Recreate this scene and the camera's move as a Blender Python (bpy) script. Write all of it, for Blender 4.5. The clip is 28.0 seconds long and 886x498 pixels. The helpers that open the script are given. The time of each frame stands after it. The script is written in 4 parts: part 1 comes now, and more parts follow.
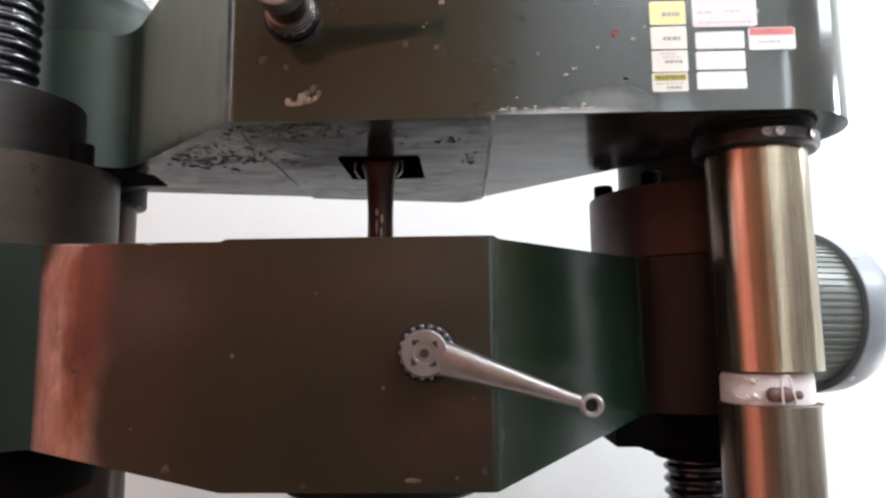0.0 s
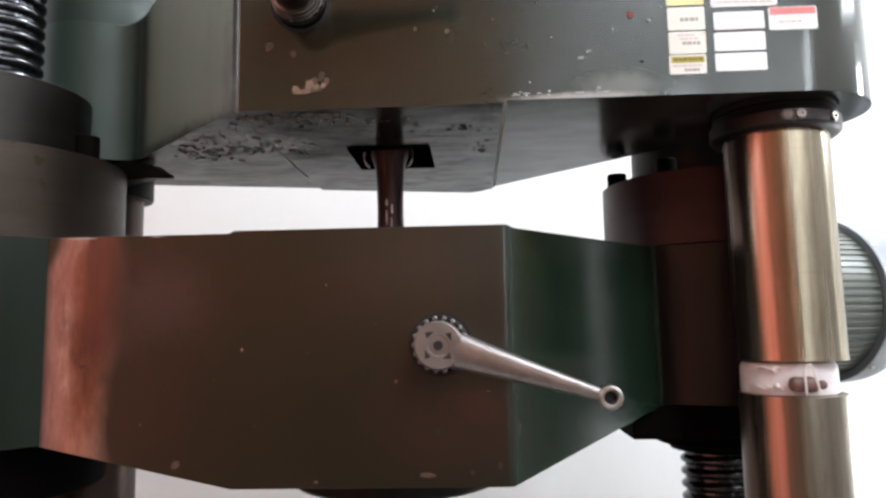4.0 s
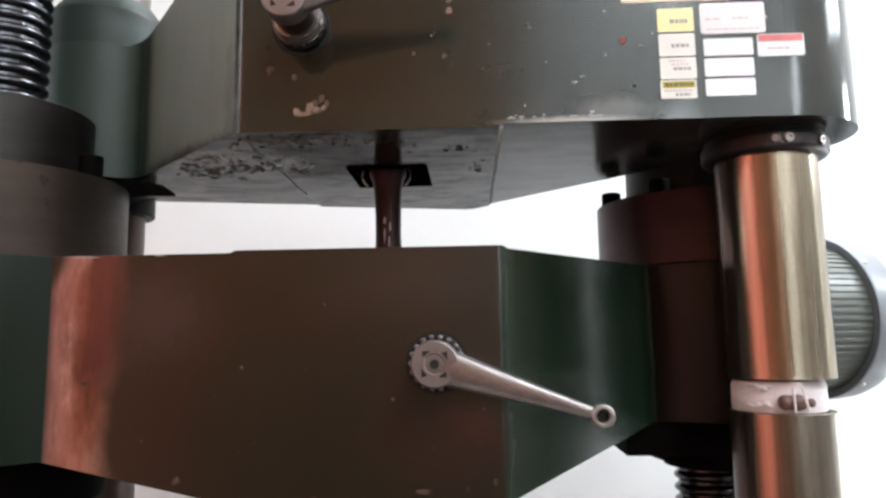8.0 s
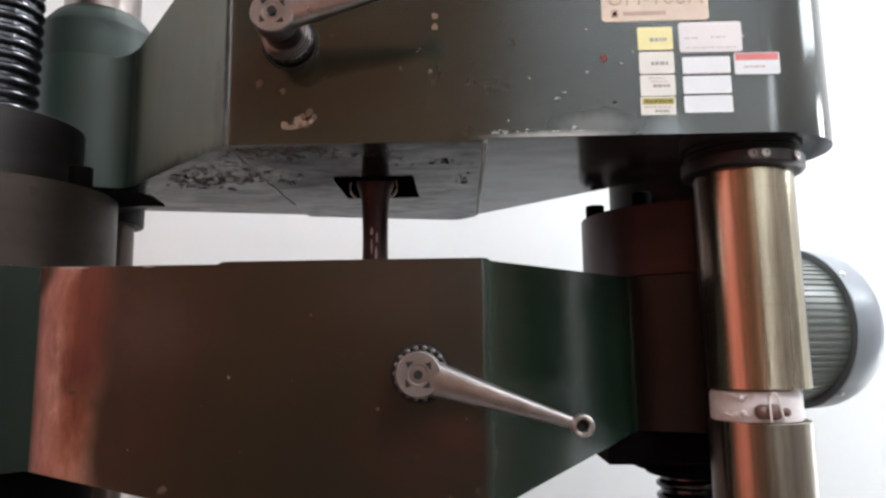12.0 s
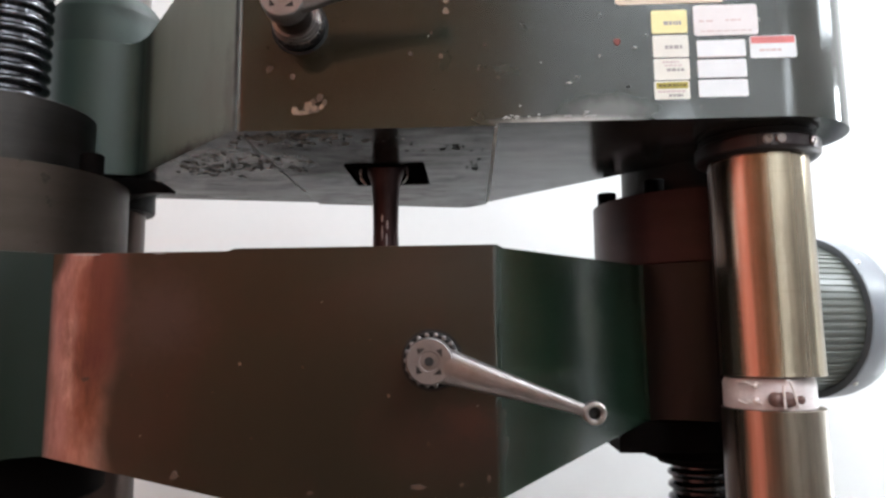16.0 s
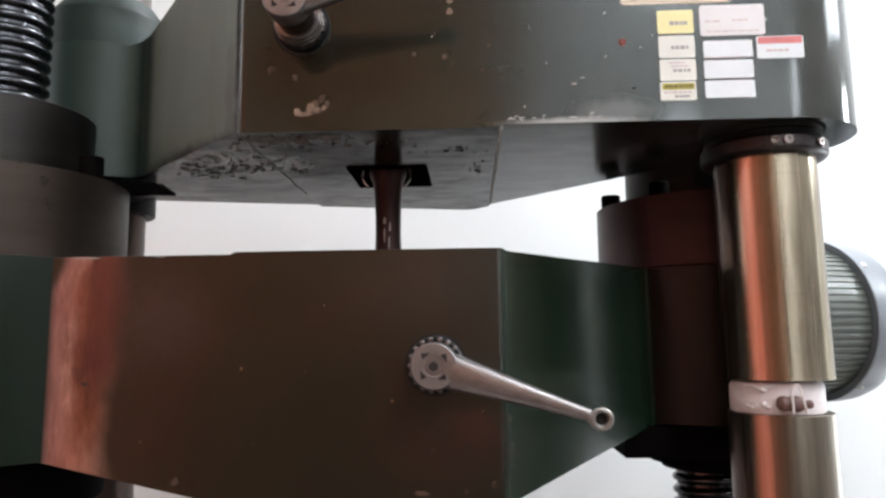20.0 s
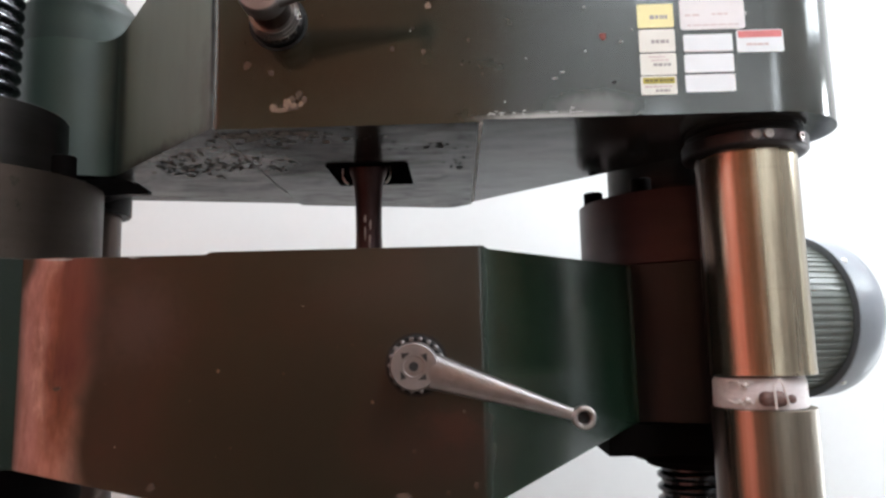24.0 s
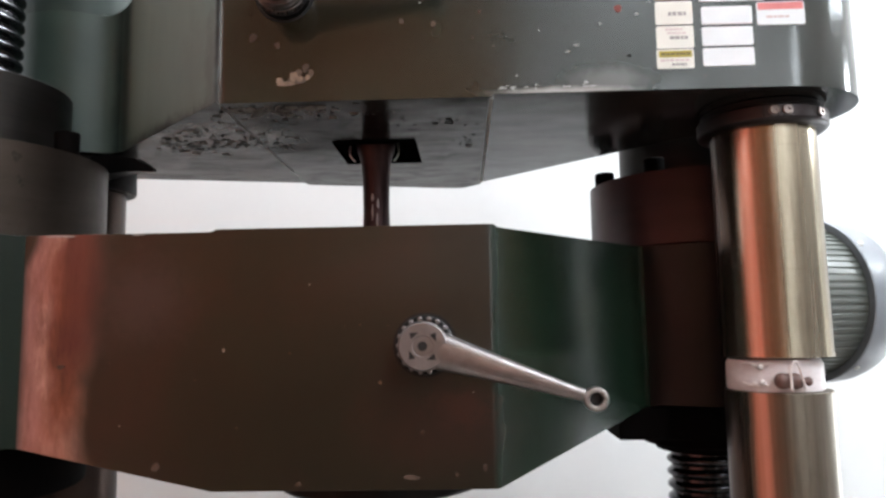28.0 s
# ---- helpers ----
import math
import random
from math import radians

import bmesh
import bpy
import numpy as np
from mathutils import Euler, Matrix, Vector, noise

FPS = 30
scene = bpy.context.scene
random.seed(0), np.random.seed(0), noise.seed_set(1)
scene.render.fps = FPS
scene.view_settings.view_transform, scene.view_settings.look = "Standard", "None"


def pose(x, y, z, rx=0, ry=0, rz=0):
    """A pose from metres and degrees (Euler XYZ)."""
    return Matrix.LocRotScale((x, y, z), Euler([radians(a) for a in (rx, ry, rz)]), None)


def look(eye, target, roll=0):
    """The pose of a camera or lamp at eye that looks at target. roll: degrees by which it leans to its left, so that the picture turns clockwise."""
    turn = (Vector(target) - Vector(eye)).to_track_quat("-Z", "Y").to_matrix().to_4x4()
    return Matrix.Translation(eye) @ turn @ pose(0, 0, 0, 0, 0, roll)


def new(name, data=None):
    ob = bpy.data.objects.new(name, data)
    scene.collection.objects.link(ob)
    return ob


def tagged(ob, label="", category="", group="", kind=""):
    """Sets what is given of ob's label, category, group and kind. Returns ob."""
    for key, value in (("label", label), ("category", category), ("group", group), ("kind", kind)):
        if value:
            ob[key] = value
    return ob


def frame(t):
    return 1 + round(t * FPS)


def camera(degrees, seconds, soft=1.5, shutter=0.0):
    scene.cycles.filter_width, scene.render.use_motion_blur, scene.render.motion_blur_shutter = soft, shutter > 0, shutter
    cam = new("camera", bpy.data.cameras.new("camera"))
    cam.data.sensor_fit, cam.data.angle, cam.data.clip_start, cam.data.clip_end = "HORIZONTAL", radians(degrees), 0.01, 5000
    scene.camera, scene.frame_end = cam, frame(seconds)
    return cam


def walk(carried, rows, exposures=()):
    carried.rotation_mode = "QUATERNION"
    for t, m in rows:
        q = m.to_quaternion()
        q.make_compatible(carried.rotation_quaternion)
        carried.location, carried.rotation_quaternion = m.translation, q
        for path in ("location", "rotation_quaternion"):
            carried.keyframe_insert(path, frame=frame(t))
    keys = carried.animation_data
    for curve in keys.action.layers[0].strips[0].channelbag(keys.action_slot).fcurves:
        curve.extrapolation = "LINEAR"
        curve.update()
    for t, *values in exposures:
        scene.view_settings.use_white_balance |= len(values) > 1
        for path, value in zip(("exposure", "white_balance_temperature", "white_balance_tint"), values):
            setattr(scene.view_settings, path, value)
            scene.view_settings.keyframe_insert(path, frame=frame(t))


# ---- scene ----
cam = camera(65.35, 28.0, soft=2.6)
# seconds; eye in metres; yaw, pitch and roll in degrees
ROWS = [
    (0.0, -0.0000, 0.0000, 1.5000, 1.907, 7.058, 0.574),
    (0.5, 0.0000, 0.0047, 1.5005, 2.173, 6.763, 0.885),
    (1.0, -0.0008, 0.0027, 1.5008, 2.317, 6.959, 0.695),
    (1.5, -0.0009, 0.0017, 1.5016, 2.359, 7.091, 0.845),
    (2.0, -0.0025, 0.0045, 1.5011, 2.587, 6.832, 0.931),
    (2.5, -0.0038, 0.0059, 1.5000, 2.414, 6.780, 0.894),
    (3.0, -0.0052, 0.0087, 1.4990, 2.464, 6.466, 0.834),
    (3.5, -0.0056, 0.0143, 1.4987, 2.593, 6.533, 1.134),
    (5.5, -0.0111, 0.0204, 1.4972, 2.439, 6.192, 0.662),
    (6.0, -0.0098, 0.0153, 1.4967, 2.512, 6.021, 0.897),
    (6.5, -0.0065, 0.0210, 1.4970, 2.646, 5.880, 1.217),
    (7.0, -0.0082, 0.0155, 1.4994, 2.257, 6.325, 0.853),
    (7.5, -0.0067, 0.0036, 1.5031, 2.225, 6.819, 0.651),
    (8.0, -0.0045, 0.0003, 1.5067, 2.366, 7.416, 0.873),
    (8.5, -0.0001, -0.0171, 1.5076, 2.101, 7.825, 1.412),
    (9.0, 0.0010, -0.0190, 1.5059, 2.064, 7.739, 1.002),
    (9.5, -0.0005, -0.0166, 1.5088, 1.658, 7.787, 0.982),
    (10.0, 0.0014, -0.0150, 1.5148, 1.386, 8.382, 0.871),
    (10.5, 0.0013, -0.0197, 1.5243, 1.157, 9.272, 0.768),
    (11.0, 0.0028, -0.0309, 1.5269, 0.771, 9.906, 0.707),
    (11.5, 0.0026, -0.0218, 1.5183, 1.075, 8.780, 0.809),
    (12.0, 0.0028, -0.0153, 1.5102, 1.551, 8.016, 0.734),
    (12.5, -0.0005, -0.0096, 1.5088, 1.423, 7.572, 0.133),
    (14.5, 0.0025, -0.0108, 1.5077, 1.659, 7.371, 0.570),
    (15.0, 0.0070, -0.0137, 1.5078, 1.879, 7.366, 0.670),
    (15.5, 0.0042, -0.0141, 1.5066, 2.170, 7.359, 0.563),
    (16.0, 0.0013, -0.0106, 1.5064, 2.358, 7.250, 0.606),
    (16.5, -0.0020, -0.0099, 1.5066, 2.263, 7.203, 0.433),
    (17.0, -0.0039, -0.0043, 1.5043, 2.358, 7.120, 0.526),
    (17.5, -0.0050, -0.0009, 1.5071, 2.074, 7.265, 0.352),
    (18.0, -0.0061, -0.0006, 1.5069, 1.978, 7.277, 0.291),
    (18.5, -0.0085, -0.0010, 1.5067, 2.248, 7.237, 0.261),
    (19.0, -0.0075, -0.0024, 1.5071, 2.260, 7.170, 0.516),
    (19.5, -0.0037, 0.0007, 1.5084, 2.166, 7.522, 0.538),
    (20.0, -0.0042, -0.0018, 1.5089, 2.322, 7.427, 0.653),
    (20.5, -0.0037, -0.0013, 1.5106, 1.833, 7.807, 0.859),
    (22.5, -0.0038, -0.0019, 1.5097, 1.082, 7.866, 0.769),
    (23.0, -0.0021, 0.0011, 1.5095, 1.254, 7.539, 0.765),
    (23.5, 0.0021, 0.0067, 1.5071, 1.165, 7.401, 1.164),
    (24.0, 0.0021, 0.0093, 1.5080, 1.240, 7.423, 1.253),
    (24.5, 0.0031, 0.0095, 1.5075, 1.227, 7.419, 0.952),
    (25.0, 0.0017, 0.0078, 1.5073, 1.346, 7.236, 0.838),
    (25.5, 0.0037, 0.0115, 1.5064, 1.448, 6.975, 0.964),
    (26.0, 0.0049, 0.0131, 1.5049, 1.687, 6.926, 1.111),
    (26.5, 0.0046, 0.0195, 1.5032, 1.695, 6.775, 1.019),
    (27.0, -0.0002, 0.0210, 1.5033, 1.766, 6.455, 0.909),
    (27.5, -0.0017, 0.0248, 1.5030, 1.552, 6.534, 0.979),
    (28.0, -0.0022, 0.0263, 1.5015, 1.700, 6.293, 0.940),
]
walk(cam, [(t, pose(x, y, z, 90 + pitch, roll, yaw)) for t, x, y, z, yaw, pitch, roll in ROWS],
     exposures=[(0.0, 0.30), (3.0, 0.29), (5.5, 0.50), (6.5, 0.56), (7.2, 0.49), (8.0, 0.28), (9.5, -0.01), (11.0, -0.02), (12.5, 0.07), (15.0, 0.13), (16.0, 0.17), (17.0, 0.28), (18.0, 0.14), (20.0, 0.09), (23.0, 0.09), (25.0, 0.10), (28.0, 0.17)])
# rise of the upper crosshead, its columns and the test bar: seconds, metres
LIFT = [(0, 0.00000), (4, 0.00054), (8, 0.00118), (12, 0.00182), (16, 0.00271), (20, 0.00338), (24, 0.00460), (28, 0.00572)]

# ---- light and exposure ----
scene.view_settings.exposure = 0.0
world = bpy.data.worlds.new("sky")
scene.world = world
world.use_nodes = True
wn = world.node_tree.nodes
sky = wn.new("ShaderNodeTexSky")
sky.sky_type, sky.sun_disc = "NISHITA", False
sky.sun_elevation, sky.sun_rotation = radians(48), radians(60)
world.node_tree.links.new(sky.outputs[0], wn["Background"].inputs[0])
wn["Background"].inputs[1].default_value = 0.12

# the unseen room, and its assumed openings as (wall, from, to, sill, head, watts)
W, E, S, N, H = -3.0, 2.0, -2.6, 2.15, 4.2
DADO = 2.25
WINDOWS = [
    # added roof light, unseen: brightens the north wall evenly
    ("roof", 0.10, 1.94, 1.40, 2.05, 124),
    # added opening, unseen: lifts the slanted face and the collar
    ("west", 0.15, 2.12, 1.66, 4.00, 17),
    ("east", 0.36, 1.16, 2.42, 3.75, 36),
    ("east", 0.935, 1.37, 0.90, 1.95, 1.35),
    ("east", 0.90, 1.24, 2.06, 2.36, 6),
    # added low opening, unseen: lifts the lower right of the north wall
    ("east", 1.62, 2.10, 0.35, 1.40, 9),
    # added high opening, unseen: lights the slanted face from the front left
    ("west", -1.25, -0.10, 2.80, 3.90, 13),
    ("east", -2.50, -1.70, 2.62, 3.15, 9),
    # added roof light, unseen: lights the fronts of the crossheads
    ("roof", 0.70, 1.90, -2.20, -0.90, 74),
    ("south", 1.18, 1.46, 1.00, 3.00, 9),
    ("south", 1.10, 1.60, 3.62, 4.08, 9),
]


def area_lamp(name, size_x, size_y, watts, colour, m):
    data = bpy.data.lights.new(name, "AREA")
    data.shape, data.size, data.size_y, data.energy, data.color = "RECTANGLE", size_x, size_y, watts, colour
    ob = new(name, data)
    ob.matrix_world = m
    return ob


# lamps stand in for daylight in the assumed openings
for wall, a0, a1, z0, z1, watts in WINDOWS:
    mid, zm = (a0 + a1) / 2, (z0 + z1) / 2
    eye = {"west": (W - 0.05, mid, zm), "east": (E + 0.05, mid, zm), "south": (mid, S - 0.05, zm), "roof": (mid, zm, H + 0.05)}[wall]
    aim = {"west": (0, mid, zm), "east": (0, mid, zm), "south": (mid, 0, zm), "roof": (mid, zm + 0.001, 0)}[wall]
    area_lamp("daylight", a1 - a0 - 0.12, z1 - z0 - 0.14, watts, (0.98, 0.975, 0.92) if wall == "west" else (0.885, 0.955, 1.0), look(eye, aim))


# ---- materials ----
class Nodes:
    """Shorthand to write one node material."""

    def __init__(self, name):
        self.mat = bpy.data.materials.new(name)
        self.mat.use_nodes = True
        self.tree = self.mat.node_tree
        self.bsdf = self.tree.nodes["Principled BSDF"]
        self.co = self.tree.nodes.new("ShaderNodeTexCoord").outputs["Object"]

    def link(self, a, b):
        self.tree.links.new(a, b)

    def noise(self, scale, detail=4, rough=0.6, stretch=(1, 1, 1), warp=0.0):
        m = self.tree.nodes.new("ShaderNodeMapping")
        m.inputs["Scale"].default_value = stretch
        self.link(self.co, m.inputs[0])
        n = self.tree.nodes.new("ShaderNodeTexNoise")
        n.inputs["Scale"].default_value, n.inputs["Detail"].default_value = scale, detail
        n.inputs["Roughness"].default_value, n.inputs["Distortion"].default_value = rough, warp
        self.link(m.outputs[0], n.inputs[0])
        return n.outputs[0]

    def ramp(self, fac, *stops):
        r = self.tree.nodes.new("ShaderNodeValToRGB")
        e = r.color_ramp.elements
        while len(e) < len(stops):
            e.new(0.5)
        for s, (p, c) in zip(e, stops):
            s.position = p
            s.color = (c, c, c, 1) if isinstance(c, (int, float)) else (*c, 1)
        self.link(fac, r.inputs[0])
        return r.outputs[0]

    def mix(self, fac, a, b, mode="MIX"):
        n = self.tree.nodes.new("ShaderNodeMix")
        n.data_type, n.blend_type = "RGBA", mode
        for socket, v in ((n.inputs[0], fac), (n.inputs[6], a), (n.inputs[7], b)):
            if isinstance(v, (int, float)):
                socket.default_value = v
            elif isinstance(v, tuple):
                socket.default_value = (*v, 1)
            else:
                self.link(v, socket)
        return n.outputs[2]

    def math(self, op, a, b):
        n = self.tree.nodes.new("ShaderNodeMath")
        n.operation = op
        for socket, v in ((n.inputs[0], a), (n.inputs[1], b)):
            if isinstance(v, (int, float)):
                socket.default_value = v
            else:
                self.link(v, socket)
        return n.outputs[0]

    def bump(self, height, strength, distance=0.001):
        b = self.tree.nodes.new("ShaderNodeBump")
        b.inputs["Strength"].default_value, b.inputs["Distance"].default_value = strength, distance
        self.link(height, b.inputs["Height"])
        self.link(b.outputs[0], self.bsdf.inputs["Normal"])

    def set(self, **kw):
        for key, v in kw.items():
            socket = self.bsdf.inputs[{"colour": "Base Color", "rough": "Roughness", "metal": "Metallic", "coat": "Coat Weight", "coat_rough": "Coat Roughness",
                                       "ior": "IOR", "specular": "Specular IOR Level", "clear": "Transmission Weight", "aniso": "Anisotropic"}[key]]
            if isinstance(v, (int, float)):
                socket.default_value = v
            elif isinstance(v, tuple):
                socket.default_value = (*v, 1)
            else:
                self.link(v, socket)
        return self


def enamel(name, base, dark, rough=0.06, wave=0.16, warm_band=None, dirt_and_light=(), dull=None, shine=0.5):
    """Glossy machine enamel: brushed thickly over cast iron, chipped and oily."""
    n = Nodes(name)
    tone = n.ramp(n.noise(9, 5, 0.6), (0.3, dark), (0.7, base))
    speck = n.ramp(n.noise(120, 2, 0.5), (0.765, 0.0), (0.78, 1.0))
    worn = n.ramp(n.noise(11, 3, 0.5), (0.40, 0.0), (0.85, 1.0))
    worn.node.color_ramp.interpolation = "EASE"
    fleck = n.math("MULTIPLY", speck, n.ramp(n.noise(6, 2), (0.5, 0.0), (0.6, 1.0)))
    c = n.mix(n.math("MULTIPLY", worn, 0.12), tone, (0.045, 0.018, 0.012))
    c = n.mix(n.math("MULTIPLY", fleck, 0.12), c, (0.2, 0.16, 0.12))
    film = n.ramp(n.noise(5, 6, 0.65, warp=0.4), (0.3, rough), (0.75, rough + 0.12))
    n.set(ior=1.55)
    gloss = n.math("MULTIPLY", shine, 1.0)
    if dull:
        # between two x the gloss goes off on that side
        x0, x1, matt, tone = dull
        side = n.tree.nodes.new("ShaderNodeSeparateXYZ")
        n.link(n.co, side.inputs[0])
        fade = n.tree.nodes.new("ShaderNodeMapRange")
        fade.inputs["From Min"].default_value, fade.inputs["From Max"].default_value = x1, x0
        n.link(side.outputs[0], fade.inputs[0])
        film = n.mix(fade.outputs[0], film, n.ramp(n.noise(8, 4), (0.3, matt - 0.06), (0.7, matt + 0.08)))
        # beyond x0 that side's light and warm reflection are painted into the colour
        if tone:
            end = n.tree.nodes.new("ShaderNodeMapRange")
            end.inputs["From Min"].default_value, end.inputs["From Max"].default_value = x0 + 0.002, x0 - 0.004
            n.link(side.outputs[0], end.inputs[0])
            side_tone = n.ramp(n.noise(5, 6, 0.65, stretch=(1, 1, 0.5)), (0.3, tuple(0.7 * v for v in tone)), (0.7, tone))
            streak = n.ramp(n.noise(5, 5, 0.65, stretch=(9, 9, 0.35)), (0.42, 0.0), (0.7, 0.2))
            side_tone = n.mix(streak, side_tone, tuple(0.45 * v for v in tone))
            if warm_band:
                side_tone = n.mix(n.ramp(n.noise(7, 5, 0.65, warp=0.8), (0.48, 0.0), (0.75, 0.55)), side_tone, (0.030, 0.0095, 0.005))
            c = n.mix(end.outputs[0], c, side_tone)
            film = n.mix(end.outputs[0], film, (0.3, 0.3, 0.3) if warm_band else (0.5, 0.5, 0.5))
            if not warm_band:
                # the collar round the column is mixed darker and greener
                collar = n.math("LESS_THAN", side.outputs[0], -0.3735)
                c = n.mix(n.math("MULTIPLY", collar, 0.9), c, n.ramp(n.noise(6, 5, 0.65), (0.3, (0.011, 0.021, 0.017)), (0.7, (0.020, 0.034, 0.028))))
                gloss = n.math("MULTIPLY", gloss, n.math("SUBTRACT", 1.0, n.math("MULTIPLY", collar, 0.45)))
    if warm_band:
        # a stretch between two x of the casting in a warm, metallic colour
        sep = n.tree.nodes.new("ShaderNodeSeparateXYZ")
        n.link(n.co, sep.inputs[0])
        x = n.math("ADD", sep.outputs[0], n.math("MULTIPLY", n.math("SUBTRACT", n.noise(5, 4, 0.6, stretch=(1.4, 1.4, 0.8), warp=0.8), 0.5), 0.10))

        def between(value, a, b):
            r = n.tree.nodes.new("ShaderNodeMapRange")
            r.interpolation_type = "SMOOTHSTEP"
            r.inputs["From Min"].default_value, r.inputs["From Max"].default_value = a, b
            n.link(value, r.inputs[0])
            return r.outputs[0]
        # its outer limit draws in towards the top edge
        limit = n.math("ADD", n.math("MULTIPLY", between(sep.outputs[2], 0.235, 0.277), 0.012), warm_band[0])
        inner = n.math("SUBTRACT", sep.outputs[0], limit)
        # higher up it reaches further in, where it is only dark red
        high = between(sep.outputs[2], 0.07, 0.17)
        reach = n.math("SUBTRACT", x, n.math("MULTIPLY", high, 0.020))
        mask = n.math("MULTIPLY", between(reach, warm_band[1] + 0.022, warm_band[1] - 0.020), between(inner, -0.003, 0.010))
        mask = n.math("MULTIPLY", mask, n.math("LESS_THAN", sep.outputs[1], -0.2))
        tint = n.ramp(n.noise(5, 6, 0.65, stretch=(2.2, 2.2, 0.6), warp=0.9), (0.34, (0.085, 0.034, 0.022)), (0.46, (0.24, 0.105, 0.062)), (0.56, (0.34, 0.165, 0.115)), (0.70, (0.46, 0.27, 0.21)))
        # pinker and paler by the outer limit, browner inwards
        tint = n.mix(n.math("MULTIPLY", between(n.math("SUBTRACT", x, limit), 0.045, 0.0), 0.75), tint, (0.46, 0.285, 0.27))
        tint = n.mix(n.math("MULTIPLY", n.math("MULTIPLY", high, 0.8), between(x, warm_band[1] - 0.036, warm_band[1] - 0.008)), tint, (0.105, 0.042, 0.038))
        # a pale streak runs down beside the outer limit
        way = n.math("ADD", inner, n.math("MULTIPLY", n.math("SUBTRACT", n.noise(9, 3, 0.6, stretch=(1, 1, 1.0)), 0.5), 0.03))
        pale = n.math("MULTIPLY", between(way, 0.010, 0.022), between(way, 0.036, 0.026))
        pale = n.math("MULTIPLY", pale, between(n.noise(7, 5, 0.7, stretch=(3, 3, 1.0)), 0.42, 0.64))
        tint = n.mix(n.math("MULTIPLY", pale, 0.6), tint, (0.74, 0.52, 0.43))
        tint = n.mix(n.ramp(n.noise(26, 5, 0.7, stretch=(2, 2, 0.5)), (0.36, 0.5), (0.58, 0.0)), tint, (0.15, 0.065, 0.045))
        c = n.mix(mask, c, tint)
        # the lobe left of the band is mixed darker and loses gloss
        beyond = n.math("LESS_THAN", sep.outputs[0], warm_band[0])
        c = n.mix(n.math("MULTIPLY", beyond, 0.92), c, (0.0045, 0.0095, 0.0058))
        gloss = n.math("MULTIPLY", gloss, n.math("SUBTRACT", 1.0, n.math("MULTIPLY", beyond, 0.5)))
        # the right lobe is mixed almost black and loses gloss
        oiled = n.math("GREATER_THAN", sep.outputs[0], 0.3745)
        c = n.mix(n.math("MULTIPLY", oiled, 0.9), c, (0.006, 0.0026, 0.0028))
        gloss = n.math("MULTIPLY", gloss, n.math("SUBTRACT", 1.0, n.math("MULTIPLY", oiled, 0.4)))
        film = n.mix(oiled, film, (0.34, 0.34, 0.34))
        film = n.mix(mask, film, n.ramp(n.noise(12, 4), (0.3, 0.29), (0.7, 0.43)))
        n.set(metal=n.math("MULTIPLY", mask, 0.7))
    for cx, cz, wx, wz, amount, grime, *ragged in dirt_and_light:
        # one patch round a point of the casting: dirt, scuffs and painted reflections alike
        place = n.tree.nodes.new("ShaderNodeMapping")
        place.inputs["Location"].default_value = (-cx / wx, 0, -cz / wz)
        place.inputs["Scale"].default_value = (1 / wx, 0, 1 / wz)
        n.link(n.co, place.inputs[0])
        far = n.tree.nodes.new("ShaderNodeVectorMath")
        far.operation = "LENGTH"
        n.link(place.outputs[0], far.inputs[0])
        patch = n.ramp(n.math("ADD", far.outputs["Value"], n.math("MULTIPLY", n.math("SUBTRACT", n.noise(45, 5, 0.7, warp=0.5), 0.5), ragged[0] if ragged else 1.3)), (0.15, amount), (1.0, 0.0))
        patch.node.color_ramp.interpolation = "EASE"
        c = n.mix(patch, c, grime)
        if len(ragged) < 3:
            film = n.mix(patch, film, (0.36, 0.36, 0.36) if warm_band else (0.5, 0.5, 0.5) if cx < -0.16 else (0.265, 0.265, 0.265))
        if len(ragged) > 1:
            # caked dirt and painted shade have hardly any gloss
            gloss = n.math("MULTIPLY", gloss, n.math("SUBTRACT", 1.0, n.math("MULTIPLY", patch, ragged[1])))
    n.set(colour=c, rough=film, specular=gloss)
    h = n.mix(0.25, n.noise(22, 3, 0.5), n.noise(160, 2, 0.5))
    n.bump(h, wave, 0.0012)
    return n.mat


def worked_metal(name, light, dark, rough=0.25, streak=(30, 30, 1.2), scale=4, metal=1.0, spots=0.0, relief=0.05):
    n = Nodes(name)
    c = n.ramp(n.noise(scale, 6, 0.65, stretch=streak), (0.28, dark), (0.72, light))
    blot = n.ramp(n.noise(7, 5, 0.7, warp=0.5), (0.35, 0.0), (0.7, 1.0))
    c = n.mix(n.math("MULTIPLY", blot, 0.45), c, dark)
    if spots:
        s = n.ramp(n.noise(55, 3, 0.6), (0.66, 0.0), (0.7, 1.0))
        c = n.mix(n.math("MULTIPLY", s, spots), c, tuple(0.25 * v for v in dark))
    r = n.ramp(n.noise(9, 5, 0.7), (0.3, max(0.05, rough - 0.08)), (0.7, rough + 0.1))
    n.set(colour=c, rough=r, metal=metal)
    n.bump(n.noise(60, 3, 0.6, stretch=(3, 3, 0.4)), relief, 0.0006)
    return n.mat


def plaster(name, base, dark, rough=0.75):
    n = Nodes(name)
    c = n.mix(0.35, n.ramp(n.noise(1.3, 5, 0.6), (0.3, dark), (0.7, base)), n.ramp(n.noise(40, 4, 0.6), (0.3, dark), (0.7, base)))
    n.set(colour=c, rough=rough)
    n.bump(n.noise(150, 4, 0.6), 0.2, 0.001)
    return n.mat


